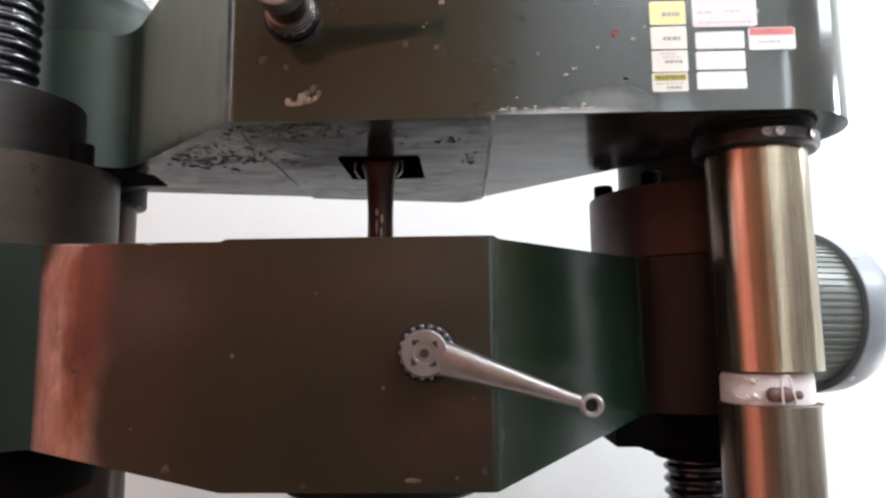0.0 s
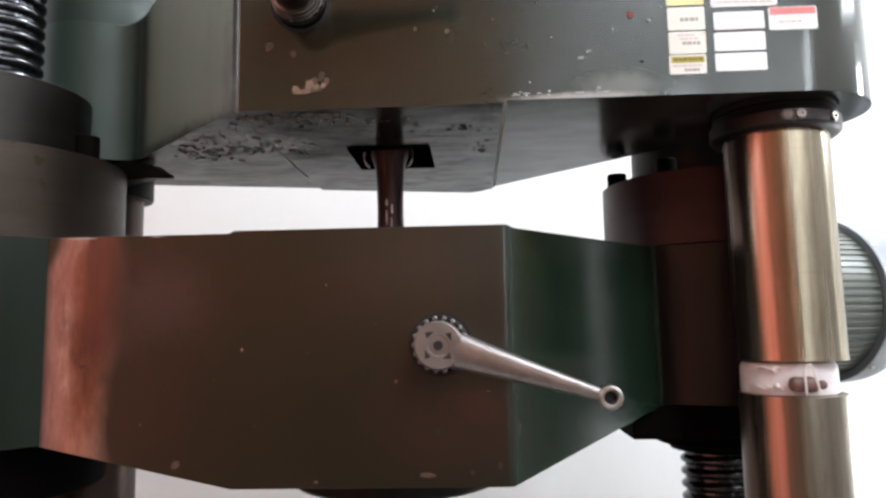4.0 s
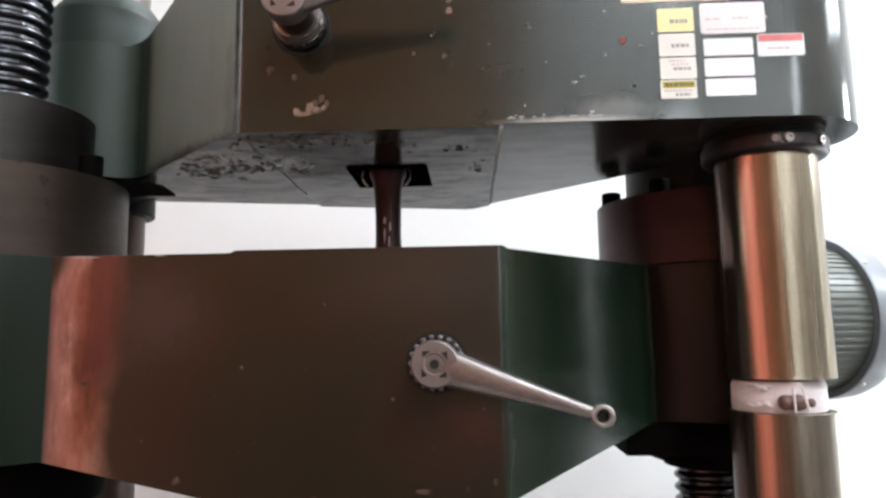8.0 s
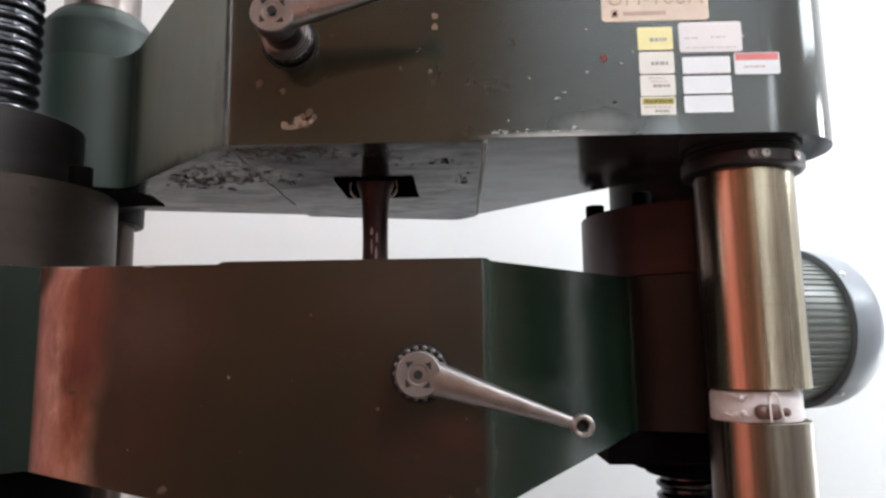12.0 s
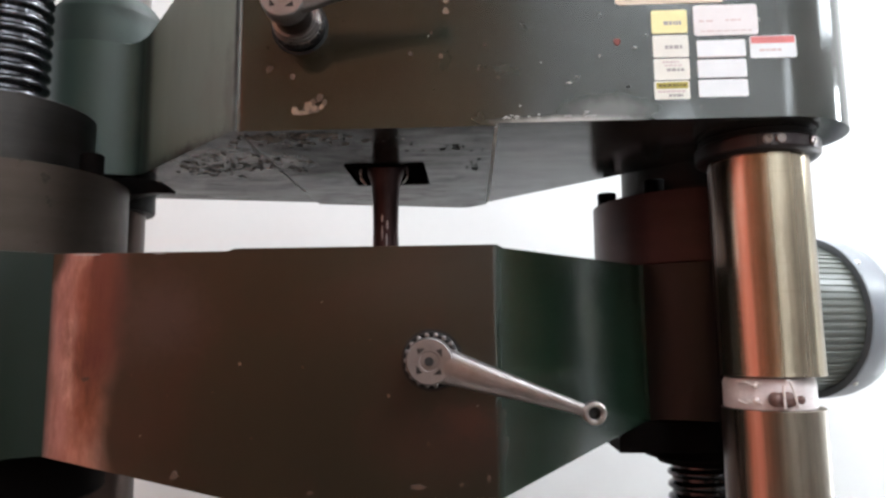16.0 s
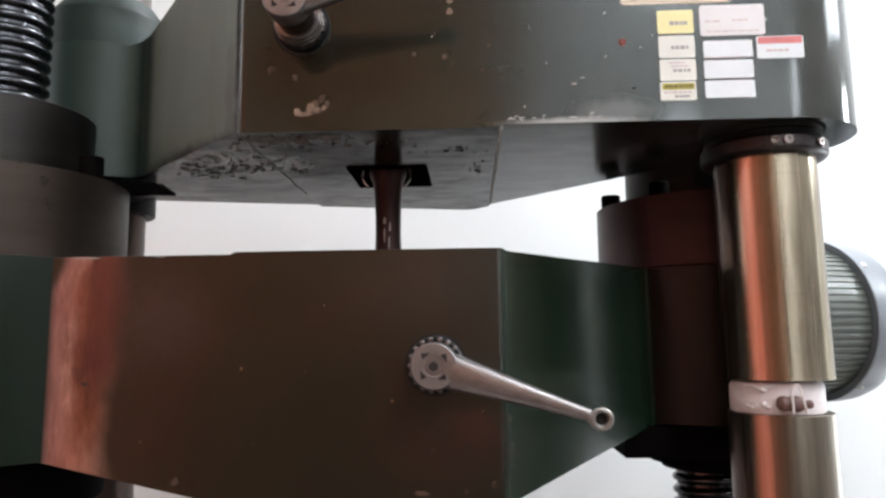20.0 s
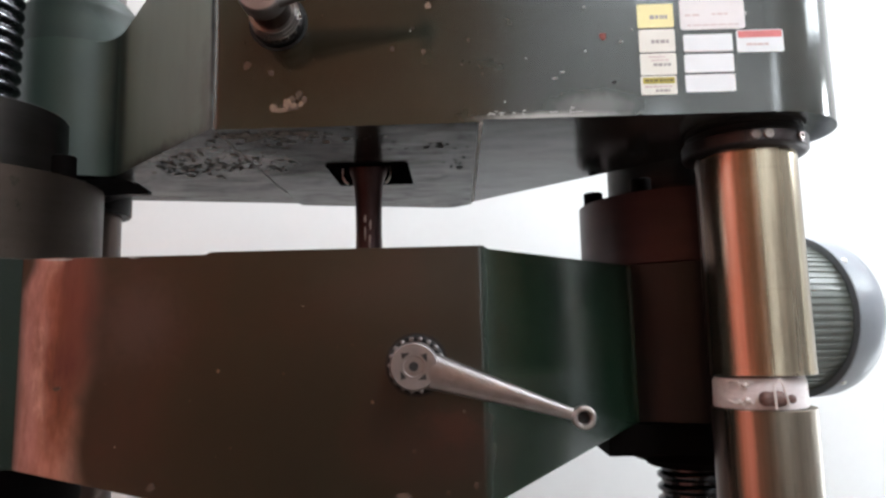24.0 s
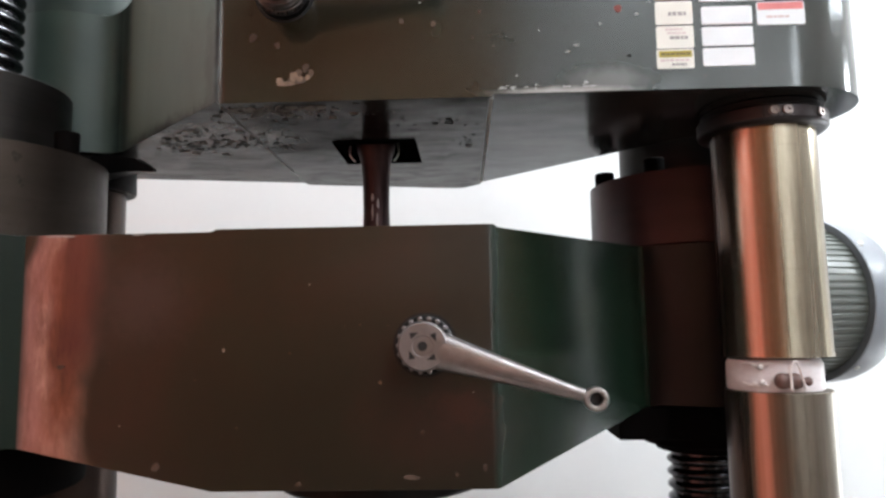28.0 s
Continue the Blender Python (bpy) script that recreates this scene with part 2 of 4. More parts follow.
def plain(name, base, rough=0.5, metal=0.0, vary=0.18, scale=60):
    n = Nodes(name)
    dark = tuple(v * (1 - vary) for v in base)
    n.set(colour=n.ramp(n.noise(scale, 4, 0.6), (0.3, dark), (0.7, base)), rough=rough, metal=metal)
    n.bump(n.noise(scale * 3, 3, 0.6), 0.08, 0.0005)
    return n.mat


GREEN = enamel("dark_green_enamel", (0.014, 0.020, 0.014), (0.009, 0.013, 0.009))
# two darker, less glossy patches near the boss top
DULL_GREEN = enamel("dull_green_enamel", (0.020, 0.032, 0.026), (0.009, 0.017, 0.014), 0.5, 0.15, shine=0.24, dirt_and_light=[(-0.395, 0.27, 0.06, 0.03, 0.75, (0.010, 0.011, 0.009), 0.6, 0.6), (-0.46, 0.300, 0.13, 0.008, 0.8, (0.012, 0.010, 0.008), 0.6, 0.6)])
# -0.03 and 0.16: the front's brown reflection and its darker part, painted in
# -0.368: the dark reflection beside the crease, painted in
# 0.235 and 0.285: scuffed edge with its soft highlight painted in
WORN_GREEN = enamel("worn_green_enamel", (0.016, 0.021, 0.0145), (0.010, 0.0135, 0.0095), dull=(-0.155, 0.26, 0.19, (0.130, 0.158, 0.126)), dirt_and_light=[(-0.03, 0.085, 0.17, 0.15, 0.8, (0.017, 0.0115, 0.006), 0.3, 0.12, True), (-0.27, 0.0, 0.15, 0.022, 0.95, (0.010, 0.008, 0.006)), (-0.1572, 0.13, 0.0060, 0.28, 0.97, (0.012, 0.008, 0.0055), 0.9, 0.9), (-0.24, 0.0, 0.12, 0.006, 0.95, (0.006, 0.005, 0.004), 0.8, 0.9), (-0.168, 0.05, 0.016, 0.10, 0.5, (0.040, 0.026, 0.017)), (-0.368, 0.12, 0.026, 0.6, 0.9, (0.010, 0.016, 0.013), 0.4, 0.5), (-0.20, 0.06, 0.05, 0.09, 0.25, (0.05, 0.035, 0.026)), (0.235, 0.004, 0.105, 0.0085, 0.85, (0.40, 0.39, 0.37), 0.55), (0.285, 0.016, 0.06, 0.022, 0.3, (0.30, 0.295, 0.28), 0.7), (0.16, 0.10, 0.13, 0.12, 0.28, (0.013, 0.012, 0.008), 0.4, 0.5), (-0.45, 0.275, 0.11, 0.03, 0.6, (0.012, 0.016, 0.013), 0.5, 0.6)])
# first two patches: the red reflection under the lever, painted in
BANDED_GREEN = enamel("banded_green_enamel", (0.0070, 0.0180, 0.0100), (0.0042, 0.0112, 0.0062), rough=0.14, warm_band=(-0.365, -0.302), dull=(0.150, 0.166, 0.3, (0.0165, 0.0112, 0.0046)), dirt_and_light=[(0.09, 0.055, 0.11, 0.055, 0.4, (0.036, 0.010, 0.005)), (0.115, 0.085, 0.05, 0.03, 0.45, (0.07, 0.018, 0.010)), (-0.235, 0.205, 0.075, 0.075, 0.4, (0.06, 0.032, 0.028)), (0.05, 0.235, 0.13, 0.05, 0.2, (0.034, 0.029, 0.022))])
n = Nodes("grimy_enamel_underside")
film = n.ramp(n.noise(7, 6, 0.7, stretch=(1, 1.6, 1), warp=0.7), (0.38, 0.0), (0.62, 1.0))
streaks = n.ramp(n.noise(30, 5, 0.7, stretch=(0.5, 2, 1)), (0.4, 0.0), (0.7, 1.0))
dirt = n.mix(film, (0.010, 0.008, 0.007), (0.034, 0.029, 0.026))
dirt = n.mix(n.math("MULTIPLY", streaks, 0.4), dirt, (0.012, 0.011, 0.010))
spot = n.tree.nodes.new("ShaderNodeMapping")
spot.inputs["Location"].default_value = (0.075 / 0.15, 0.10 / 0.20, 0)
spot.inputs["Scale"].default_value = (1 / 0.15, 1 / 0.20, 0)
n.link(n.co, spot.inputs[0])
far = n.tree.nodes.new("ShaderNodeVectorMath")
far.operation = "LENGTH"
n.link(spot.outputs[0], far.inputs[0])
grime = n.ramp(n.math("ADD", far.outputs["Value"], n.math("MULTIPLY", n.math("SUBTRACT", n.noise(14, 6, 0.7, warp=0.6), 0.5), 1.1)), (0.35, 0.85), (1.05, 0.0))
dirt = n.mix(grime, dirt, (0.022, 0.013, 0.010))
shine = n.math("MULTIPLY", n.math("SUBTRACT", 1.0, n.math("MULTIPLY", grime, 0.9)), n.ramp(n.noise(16, 6, 0.75, stretch=(0.8, 1.8, 1), warp=0.5), (0.38, 0.1), (0.6, 0.5)))
ends = n.tree.nodes.new("ShaderNodeSeparateXYZ")
n.link(n.co, ends.inputs[0])
bare = n.math("GREATER_THAN", ends.outputs[0], 0.1525)
# a crust of lifting paint towards the lobe, cracked down to dark iron
place = n.tree.nodes.new("ShaderNodeMapping")
place.inputs["Location"].default_value = (0.205 / 0.125, 0.085 / 0.075, 0)
place.inputs["Scale"].default_value = (1 / 0.125, 1 / 0.075, 0)
n.link(n.co, place.inputs[0])
off = n.tree.nodes.new("ShaderNodeVectorMath")
off.operation = "LENGTH"
n.link(place.outputs[0], off.inputs[0])
crust = n.ramp(n.math("ADD", off.outputs["Value"], n.math("MULTIPLY", n.math("SUBTRACT", n.noise(16, 5, 0.7), 0.5), 0.9)), (0.55, 1.0), (0.95, 0.0))
lumps = n.noise(42, 7, 0.72, stretch=(0.8, 0.7, 1), warp=0.7)
crack = n.math("MULTIPLY", crust, n.ramp(lumps, (0.34, 0.8), (0.39, 0.0)))
dirt = n.mix(crust, dirt, n.ramp(lumps, (0.40, (0.06, 0.055, 0.05)), (0.62, (0.24, 0.225, 0.205))))
dirt = n.mix(crack, dirt, (0.007, 0.006, 0.005))
gloss = n.math("ADD", n.math("MAXIMUM", shine, n.math("MULTIPLY", crust, 0.42)), n.math("MULTIPLY", bare, n.ramp(n.noise(22, 6, 0.7, stretch=(0.7, 1.4, 1), warp=0.5), (0.35, 0.20), (0.65, 0.50))))
n.set(specular=n.math("MULTIPLY", gloss, n.math("SUBTRACT", 1.0, n.math("MULTIPLY", crack, 0.95))))
n.set(colour=dirt, ior=1.25, rough=n.mix(bare, n.mix(crust, n.mix(film, (0.07, 0.07, 0.07), (0.265, 0.265, 0.265)), (0.22, 0.22, 0.22)), (0.15, 0.15, 0.15)))
n.bump(n.math("ADD", n.math("MULTIPLY", n.noise(40, 4, 0.6), 0.3), n.math("MULTIPLY", lumps, n.math("MULTIPLY", crust, 0.9))), 0.25, 0.0010)
UNDERSIDE = n.mat
MOTOR_GREEN = enamel("motor_enamel", (0.125, 0.135, 0.122), (0.09, 0.097, 0.087), 0.16, 0.2)
RIM_GREY = plain("dark_cowl_lip", (0.21, 0.22, 0.24), 0.5, 0, 0.25, 30)
MOTOR_GREY = enamel("fan_cowl_enamel", (0.20, 0.212, 0.238), (0.15, 0.16, 0.18), 0.3, 0.15)
BLACK_OXIDE = worked_metal("blackened_steel", (0.026, 0.023, 0.023), (0.010, 0.009, 0.009), 0.45, (2, 2, 2), 10, 0.85)
COLLAR_STEEL = worked_metal("greyish_clamp_steel", (0.075, 0.064, 0.066), (0.030, 0.024, 0.025), 0.36, (2, 2, 2), 10, 0.85)
NUT_STEEL = worked_metal("oiled_cast_steel", (0.066, 0.050, 0.041), (0.034, 0.026, 0.022), 0.44, (1, 1, 5), 4, 0.95, spots=0.4, relief=0.2)
# nut steel with the right drum's red reflection mixed into the colour
RED_REFLECTION_NUT = worked_metal("oiled_steel_red_reflection", (0.056, 0.022, 0.023), (0.026, 0.012, 0.013), 0.42, (1, 1, 5), 4, 0.5)
NUT_DARK = worked_metal("dark_oiled_steel", (0.034, 0.030, 0.029), (0.02, 0.018, 0.017), 0.44, (1, 1, 12), 5, 0.95)
SCREW_STEEL = worked_metal("greased_screw_steel", (0.10, 0.10, 0.11), (0.03, 0.03, 0.033), 0.17, (6, 6, 6), 8, 0.9)


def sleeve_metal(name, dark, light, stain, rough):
    """Plated steel, tarnished in long streaks, with reflections painted on one side."""
    n = Nodes(name)
    c = n.ramp(n.noise(2.2, 4, 0.6, stretch=(30, 30, 0.22)), (0.30, dark), (0.70, light))
    c = n.mix(n.ramp(n.noise(9, 6, 0.7, stretch=(3, 3, 0.6), warp=0.15), (0.46, 0.0), (0.74, 0.6)), c, stain)
    ring = n.ramp(n.noise(3, 3, 0.6, stretch=(0.3, 0.3, 40)), (0.55, 0.0), (0.75, 0.25))
    c = n.mix(ring, c, stain)
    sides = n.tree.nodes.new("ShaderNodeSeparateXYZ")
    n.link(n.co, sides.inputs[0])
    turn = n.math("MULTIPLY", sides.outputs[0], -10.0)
    # dark reflection of the castings, painted on the far side by x
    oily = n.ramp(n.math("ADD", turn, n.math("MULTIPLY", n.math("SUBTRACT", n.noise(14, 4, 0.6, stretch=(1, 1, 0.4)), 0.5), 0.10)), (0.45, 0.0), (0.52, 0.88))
    # warm wall reflection, painted as a copper band
    warm_reflection = n.ramp(n.math("ADD", turn, n.math("MULTIPLY", n.math("SUBTRACT", n.noise(9, 4, 0.6, stretch=(1, 1, 0.3)), 0.5), 0.12)), (0.29, 0.0), (0.33, 0.8), (0.42, 0.8), (0.47, 0.0))
    # brown wall reflection, painted beside the copper band
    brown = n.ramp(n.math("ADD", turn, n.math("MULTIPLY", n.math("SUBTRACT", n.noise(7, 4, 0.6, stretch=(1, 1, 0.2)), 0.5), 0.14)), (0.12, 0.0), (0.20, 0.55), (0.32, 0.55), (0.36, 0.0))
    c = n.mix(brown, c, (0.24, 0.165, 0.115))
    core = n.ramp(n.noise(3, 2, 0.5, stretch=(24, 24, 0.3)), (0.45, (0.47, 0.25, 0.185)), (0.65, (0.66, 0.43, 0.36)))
    c = n.mix(warm_reflection, c, core)
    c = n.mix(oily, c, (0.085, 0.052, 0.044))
    n.set(colour=c, metal=0.92, rough=n.ramp(n.noise(2.4, 4, 0.6, stretch=(22, 22, 0.2)), (0.3, rough), (0.7, rough + 0.15)))
    n.bump(n.noise(30, 2, 0.5, stretch=(1.5, 1.5, 0.1)), 0.012, 0.0006)
    return n.mat


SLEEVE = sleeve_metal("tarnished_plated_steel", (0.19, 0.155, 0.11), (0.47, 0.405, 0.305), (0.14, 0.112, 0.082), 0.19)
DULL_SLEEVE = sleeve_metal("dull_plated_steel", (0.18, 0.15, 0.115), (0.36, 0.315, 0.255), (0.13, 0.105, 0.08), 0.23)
COLUMN = worked_metal("polished_column_steel", (0.24, 0.205, 0.19), (0.12, 0.098, 0.09), 0.36, (26, 26, 0.8), 2.4)
DARK_REDDISH = worked_metal("dark_reddish_steel", (0.085, 0.060, 0.050), (0.034, 0.021, 0.018), 0.34, (8, 8, 1), 3, 0.9)
LEVER_STEEL = worked_metal("satin_cast_aluminium", (0.34, 0.315, 0.315), (0.22, 0.20, 0.20), 0.33, (4, 4, 4), 14, 0.85, relief=0.22)
BAR_STEEL = worked_metal("dull_bar_steel", (0.085, 0.05, 0.05), (0.045, 0.024, 0.024), 0.45, (4, 4, 1), 20, 0.85)
# jaw steel; the mouth's darkness is put into this colour
JAW = plain("shaded_jaw_steel", (0.004, 0.0035, 0.0035), 0.7, 0.0)
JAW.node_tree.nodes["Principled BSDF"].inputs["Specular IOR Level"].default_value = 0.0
EYE_STEEL = worked_metal("dull_bright_steel", (0.46, 0.42, 0.4), (0.28, 0.25, 0.24), 0.3)
BRIGHT_EDGE = worked_metal("bright_worn_steel", (0.8, 0.78, 0.75), (0.6, 0.58, 0.55), 0.3)
CHIPPED = plain("bare_primer", (0.25, 0.16, 0.11), 0.7, 0, 0.5, 90)
CHIP_DULL = plain("worn_primer", (0.085, 0.048, 0.032), 0.7, 0, 0.4, 90)
FLAKE_PALE = plain("pale_curled_paint", (0.23, 0.215, 0.20), 0.7, 0, 0.4, 120)
PALE_EDGE = plain("chalky_worn_edge", (0.62, 0.61, 0.58), 0.7, 0, 0.45, 60)
SCUFF = plain("pale_scuffed_paint", (0.42, 0.42, 0.41), 0.6, 0, 0.3, 200)
RUST_RED = plain("red_paint_spot", (0.22, 0.035, 0.025), 0.6)
# black bolts; on the flanges below it also stands for the shade
BLACK_AND_SHADE = plain("black_steel_and_shade", (0.0024, 0.0014, 0.0012), 0.8, 0.0, 0.4, 40)
BLACK_AND_SHADE.node_tree.nodes["Principled BSDF"].inputs["Specular IOR Level"].default_value = 0.05
BARE_IRON = plain("grimy_bare_iron", (0.016, 0.013, 0.012), 0.6)
DARK = plain("dark_recess", (0.008, 0.007, 0.007), 0.7)
PAPER = plain("white_sticker", (0.80, 0.83, 0.86), 0.5, 0, 0.04)
PINK_PAPER = plain("pinkish_sticker", (0.8, 0.765, 0.775), 0.5, 0, 0.05)
YELLOW = plain("yellow_sticker", (0.88, 0.80, 0.40), 0.5, 0, 0.08)
CREAM = plain("cream_sticker", (0.8, 0.785, 0.72), 0.5, 0, 0.05)
OLIVE_PRINT = plain("olive_yellow_print", (0.5, 0.42, 0.05), 0.5, 0, 0.3, 300)
OLIVE_INK = plain("dark_olive_print", (0.16, 0.12, 0.03), 0.6)
GREY_PRINT = plain("grey_print", (0.40, 0.37, 0.36), 0.6)
PALE_PRINT = plain("pale_print", (0.68, 0.55, 0.55), 0.6)
RED_PRINT = plain("red_print", (0.72, 0.2, 0.2), 0.5)
PLATE = plain("tan_nameplate", (0.72, 0.57, 0.45), 0.42, 0.0, 0.12)
PLATE_INK = plain("brown_plate_lettering", (0.52, 0.37, 0.29), 0.5)
n = Nodes("white_tape")
n.set(colour=n.mix(n.ramp(n.noise(35, 5, 0.7, stretch=(1, 1, 2)), (0.4, 0.0), (0.7, 0.8)), (0.70, 0.64, 0.645), (0.54, 0.46, 0.465)), rough=0.4)
n.bump(n.noise(70, 4, 0.65, stretch=(1, 1, 2.5), warp=0.5), 0.55, 0.0016)
TAPE = n.mat
WIRE = plain("white_wire", (0.75, 0.68, 0.66), 0.35)
TAG = plain("brown_tag", (0.20, 0.105, 0.09), 0.5, 0, 0.5, 90)
WHITE_WALL = plaster("white_plaster", (0.84, 0.84, 0.84), (0.8, 0.8, 0.8))
OFF_WHITE = plaster("off_white_plaster", (0.69, 0.69, 0.69), (0.65, 0.65, 0.65))
BROWN_WALL = plaster("brown_wall_paint", (0.105, 0.062, 0.038), (0.080, 0.047, 0.029))
TAN_WALL = plaster("tan_wall_paint", (0.385, 0.165, 0.085), (0.315, 0.13, 0.065))
TERRACOTTA = plaster("terracotta_wall_paint", (0.84, 0.36, 0.26), (0.74, 0.30, 0.21))
WARM_WALL = plaster("warm_beige_wall_paint", (0.45, 0.235, 0.135), (0.39, 0.195, 0.11))
GREY_WALL = plaster("pale_grey_wall_paint", (0.48, 0.49, 0.50), (0.42, 0.43, 0.44))
FLOOR = plaster("worn_concrete_floor", (0.3, 0.27, 0.24), (0.2, 0.18, 0.16), 0.5)
FRAME_PAINT = plain("white_window_paint", (0.75, 0.75, 0.75), 0.4)
g = Nodes("window_glass")
g.set(colour=(1.0, 1.0, 1.0), rough=0.02, clear=1.0, ior=1.45)
GLASS = g.mat

# ---- mesh helpers ----
ORIGIN = {}


def thing(name, at, label, category, group="", kind=""):
    """An Empty at its base; its parts are written in world metres."""
    ob = new(name)
    ob.empty_display_size = 0.05
    ob.location = at
    ORIGIN[ob.name] = Vector(at)
    return tagged(ob, label, category, group, kind)


def part(name, bm, material, parent=None, label="", bevel=0.0, smooth=35, segments=3, under=None):
    """Links a bmesh, written in world metres, as one mesh under a thing or a part."""
    at = ORIGIN[parent.name] if parent else Vector()
    bmesh.ops.recalc_face_normals(bm, faces=bm.faces)
    bmesh.ops.translate(bm, verts=bm.verts, vec=-at)
    me = bpy.data.meshes.new(name)
    bm.to_mesh(me)
    bm.free()
    me.materials.append(material)
    if under:
        me.materials.append(under)
    for p in me.polygons:
        p.use_smooth = True
        if under and p.normal.z < -0.9:
            p.material_index = 1
    me.set_sharp_from_angle(angle=radians(smooth))
    ob = new(name, me)
    if parent:
        ob.parent = parent
        ORIGIN[ob.name] = at
    if bevel:
        b = ob.modifiers.new("bevel", "BEVEL")
        b.width, b.segments, b.limit_method, b.angle_limit, b.harden_normals = bevel, segments, "ANGLE", radians(35), True
    if label:
        tagged(ob, label)
    return ob


def box(x0, x1, y0, y1, z0, z1):
    bm = bmesh.new()
    bmesh.ops.create_cube(bm, size=1)
    for v in bm.verts:
        v.co = Vector(((x0 + x1) / 2 + v.co.x * (x1 - x0), (y0 + y1) / 2 + v.co.y * (y1 - y0), (z0 + z1) / 2 + v.co.z * (z1 - z0)))
    return bm


def lathe(profile, m, seg=64, bm=None):
    """Turns (radius, height) pairs round the local z axis of m."""
    bm = bm or bmesh.new()
    rings = []
    for r, h in profile:
        if r < 1e-6:
            rings.append([bm.verts.new(m @ Vector((0, 0, h)))])
        else:
            rings.append([bm.verts.new(m @ Vector((r * math.cos(2 * math.pi * i / seg), r * math.sin(2 * math.pi * i / seg), h))) for i in range(seg)])
    for a, b in zip(rings, rings[1:]):
        for i in range(seg):
            j = (i + 1) % seg
            if len(a) == 1 and len(b) > 1:
                bm.faces.new((a[0], b[i], b[j]))
            elif len(b) == 1 and len(a) > 1:
                bm.faces.new((a[i], a[j], b[0]))
            elif len(a) > 1:
                bm.faces.new((a[i], a[j], b[j], b[i]))
    for ring in (rings[0], rings[-1]):
        if len(ring) > 1 and ring[0].co != ring[1].co and profile[0] != profile[-1]:
            bm.faces.new(ring)
    return bm


def upright(x, y, z=0.0):
    return Matrix.Translation((x, y, z))


def toward_viewer(x, y, z):
    """A local z axis that points to -y."""
    return Matrix.Translation((x, y, z)) @ Matrix.Rotation(radians(90), 4, "X")


def extruded(outline, z0, z1):
    bm = bmesh.new()
    low = [bm.verts.new((x, y, z0)) for x, y in outline]
    top = [bm.verts.new((x, y, z1)) for x, y in outline]
    bm.faces.new(low[::-1]), bm.faces.new(top)
    for i in range(len(low)):
        j = (i + 1) % len(low)
        bm.faces.new((low[i], low[j], top[j], top[i]))
    return bm


def slab_xz(points, y, depth, bm=None):
    """A flat plate in the xz plane whose face looks to -y."""
    bm = bm or bmesh.new()
    a = [bm.verts.new((x, y, z)) for x, z in points]
    b = [bm.verts.new((x, y + depth, z)) for x, z in points]
    bm.faces.new(a), bm.faces.new(b[::-1])
    for i in range(len(a)):
        j = (i + 1) % len(a)
        bm.faces.new((a[i], b[i], b[j], a[j]))
    return bm


def cut(bm, co, no):
    bmesh.ops.bisect_plane(bm, geom=bm.verts[:] + bm.edges[:] + bm.faces[:], plane_co=co, plane_no=no, dist=1e-6)


def arc(cx, cy, r, a0, a1, n):
    return [(cx + r * math.cos(radians(a0 + (a1 - a0) * i / n)), cy + r * math.sin(radians(a0 + (a1 - a0) * i / n))) for i in range(n + 1)]


def rounded_corner(p, a, b, r, n=6):
    """Points that round the corner at p between the ways to a and b."""
    p, a, b = Vector(p), Vector(a), Vector(b)
    u, v = (a - p).normalized(), (b - p).normalized()
    s, e = p + u * r, p + v * r
    return [tuple((s * (1 - k) ** 2 + p * 2 * k * (1 - k) + e * k * k)) for k in (i / n for i in range(n + 1))]


def tube(points, r, seg=8, bm=None):
    """A round wire through the points."""
    bm = bm or bmesh.new()
    pts = [Vector(p) for p in points]
    rings = []
    for i, p in enumerate(pts):
        d = (pts[min(i + 1, len(pts) - 1)] - pts[max(i - 1, 0)]).normalized()
        q = d.to_track_quat("Z", "Y").to_matrix()
        rings.append([bm.verts.new(p + q @ Vector((r * math.cos(2 * math.pi * k / seg), r * math.sin(2 * math.pi * k / seg), 0))) for k in range(seg)])
    for a, b in zip(rings, rings[1:]):
        for k in range(seg):
            j = (k + 1) % seg
            bm.faces.new((a[k], a[j], b[j], b[k]))
    bm.faces.new(rings[0]), bm.faces.new(rings[-1])
    return bm


# ---- the room ----


def joined(boxes):
    bm = bmesh.new()
    for b in boxes:
        piece = box(*b)
        me = bpy.data.meshes.new("piece")
        piece.to_mesh(me)
        piece.free()
        bm.from_mesh(me)
        bpy.data.meshes.remove(me)
    return bm


def wall(name, side, a0, a1, material, label, low=0.0, high=H):
    """A stretch of wall, with the openings that fall on it cut through."""
    holes = sorted(w[1:5] for w in WINDOWS if w[0] == side and a0 < w[1] < a1)
    edges = sorted({a0, a1, *(h[0] for h in holes), *(h[1] for h in holes)})
    runs = []
    for p, q in zip(edges, edges[1:]):
        z = low
        for h in sorted((h for h in holes if h[0] < (p + q) / 2 < h[1] and h[3] > low and h[2] < high), key=lambda h: h[2]):
            if h[2] > z:
                runs.append((p, q, z, h[2]))
            z = h[3]
        if z < high:
            runs.append((p, q, z, high))
    t = 0.15
    place = {"west": lambda p, q, z0, z1: (W - t, W, p, q, z0, z1), "east": lambda p, q, z0, z1: (E, E + t, p, q, z0, z1),
             "south": lambda p, q, z0, z1: (p, q, S - t, S, z0, z1), "north": lambda p, q, z0, z1: (p, q, N, N + t, z0, z1)}[side]
    tagged(part(name, joined([place(*r) for r in runs]), material), label, "wall", kind="structure")


tagged(part("floor", box(W - 0.15, E + 0.15, S - 0.15, N + 0.15, -0.12, 0.0), FLOOR), "worn grey concrete laboratory floor", "floor", kind="structure")
bays, y0 = [], S - 0.15
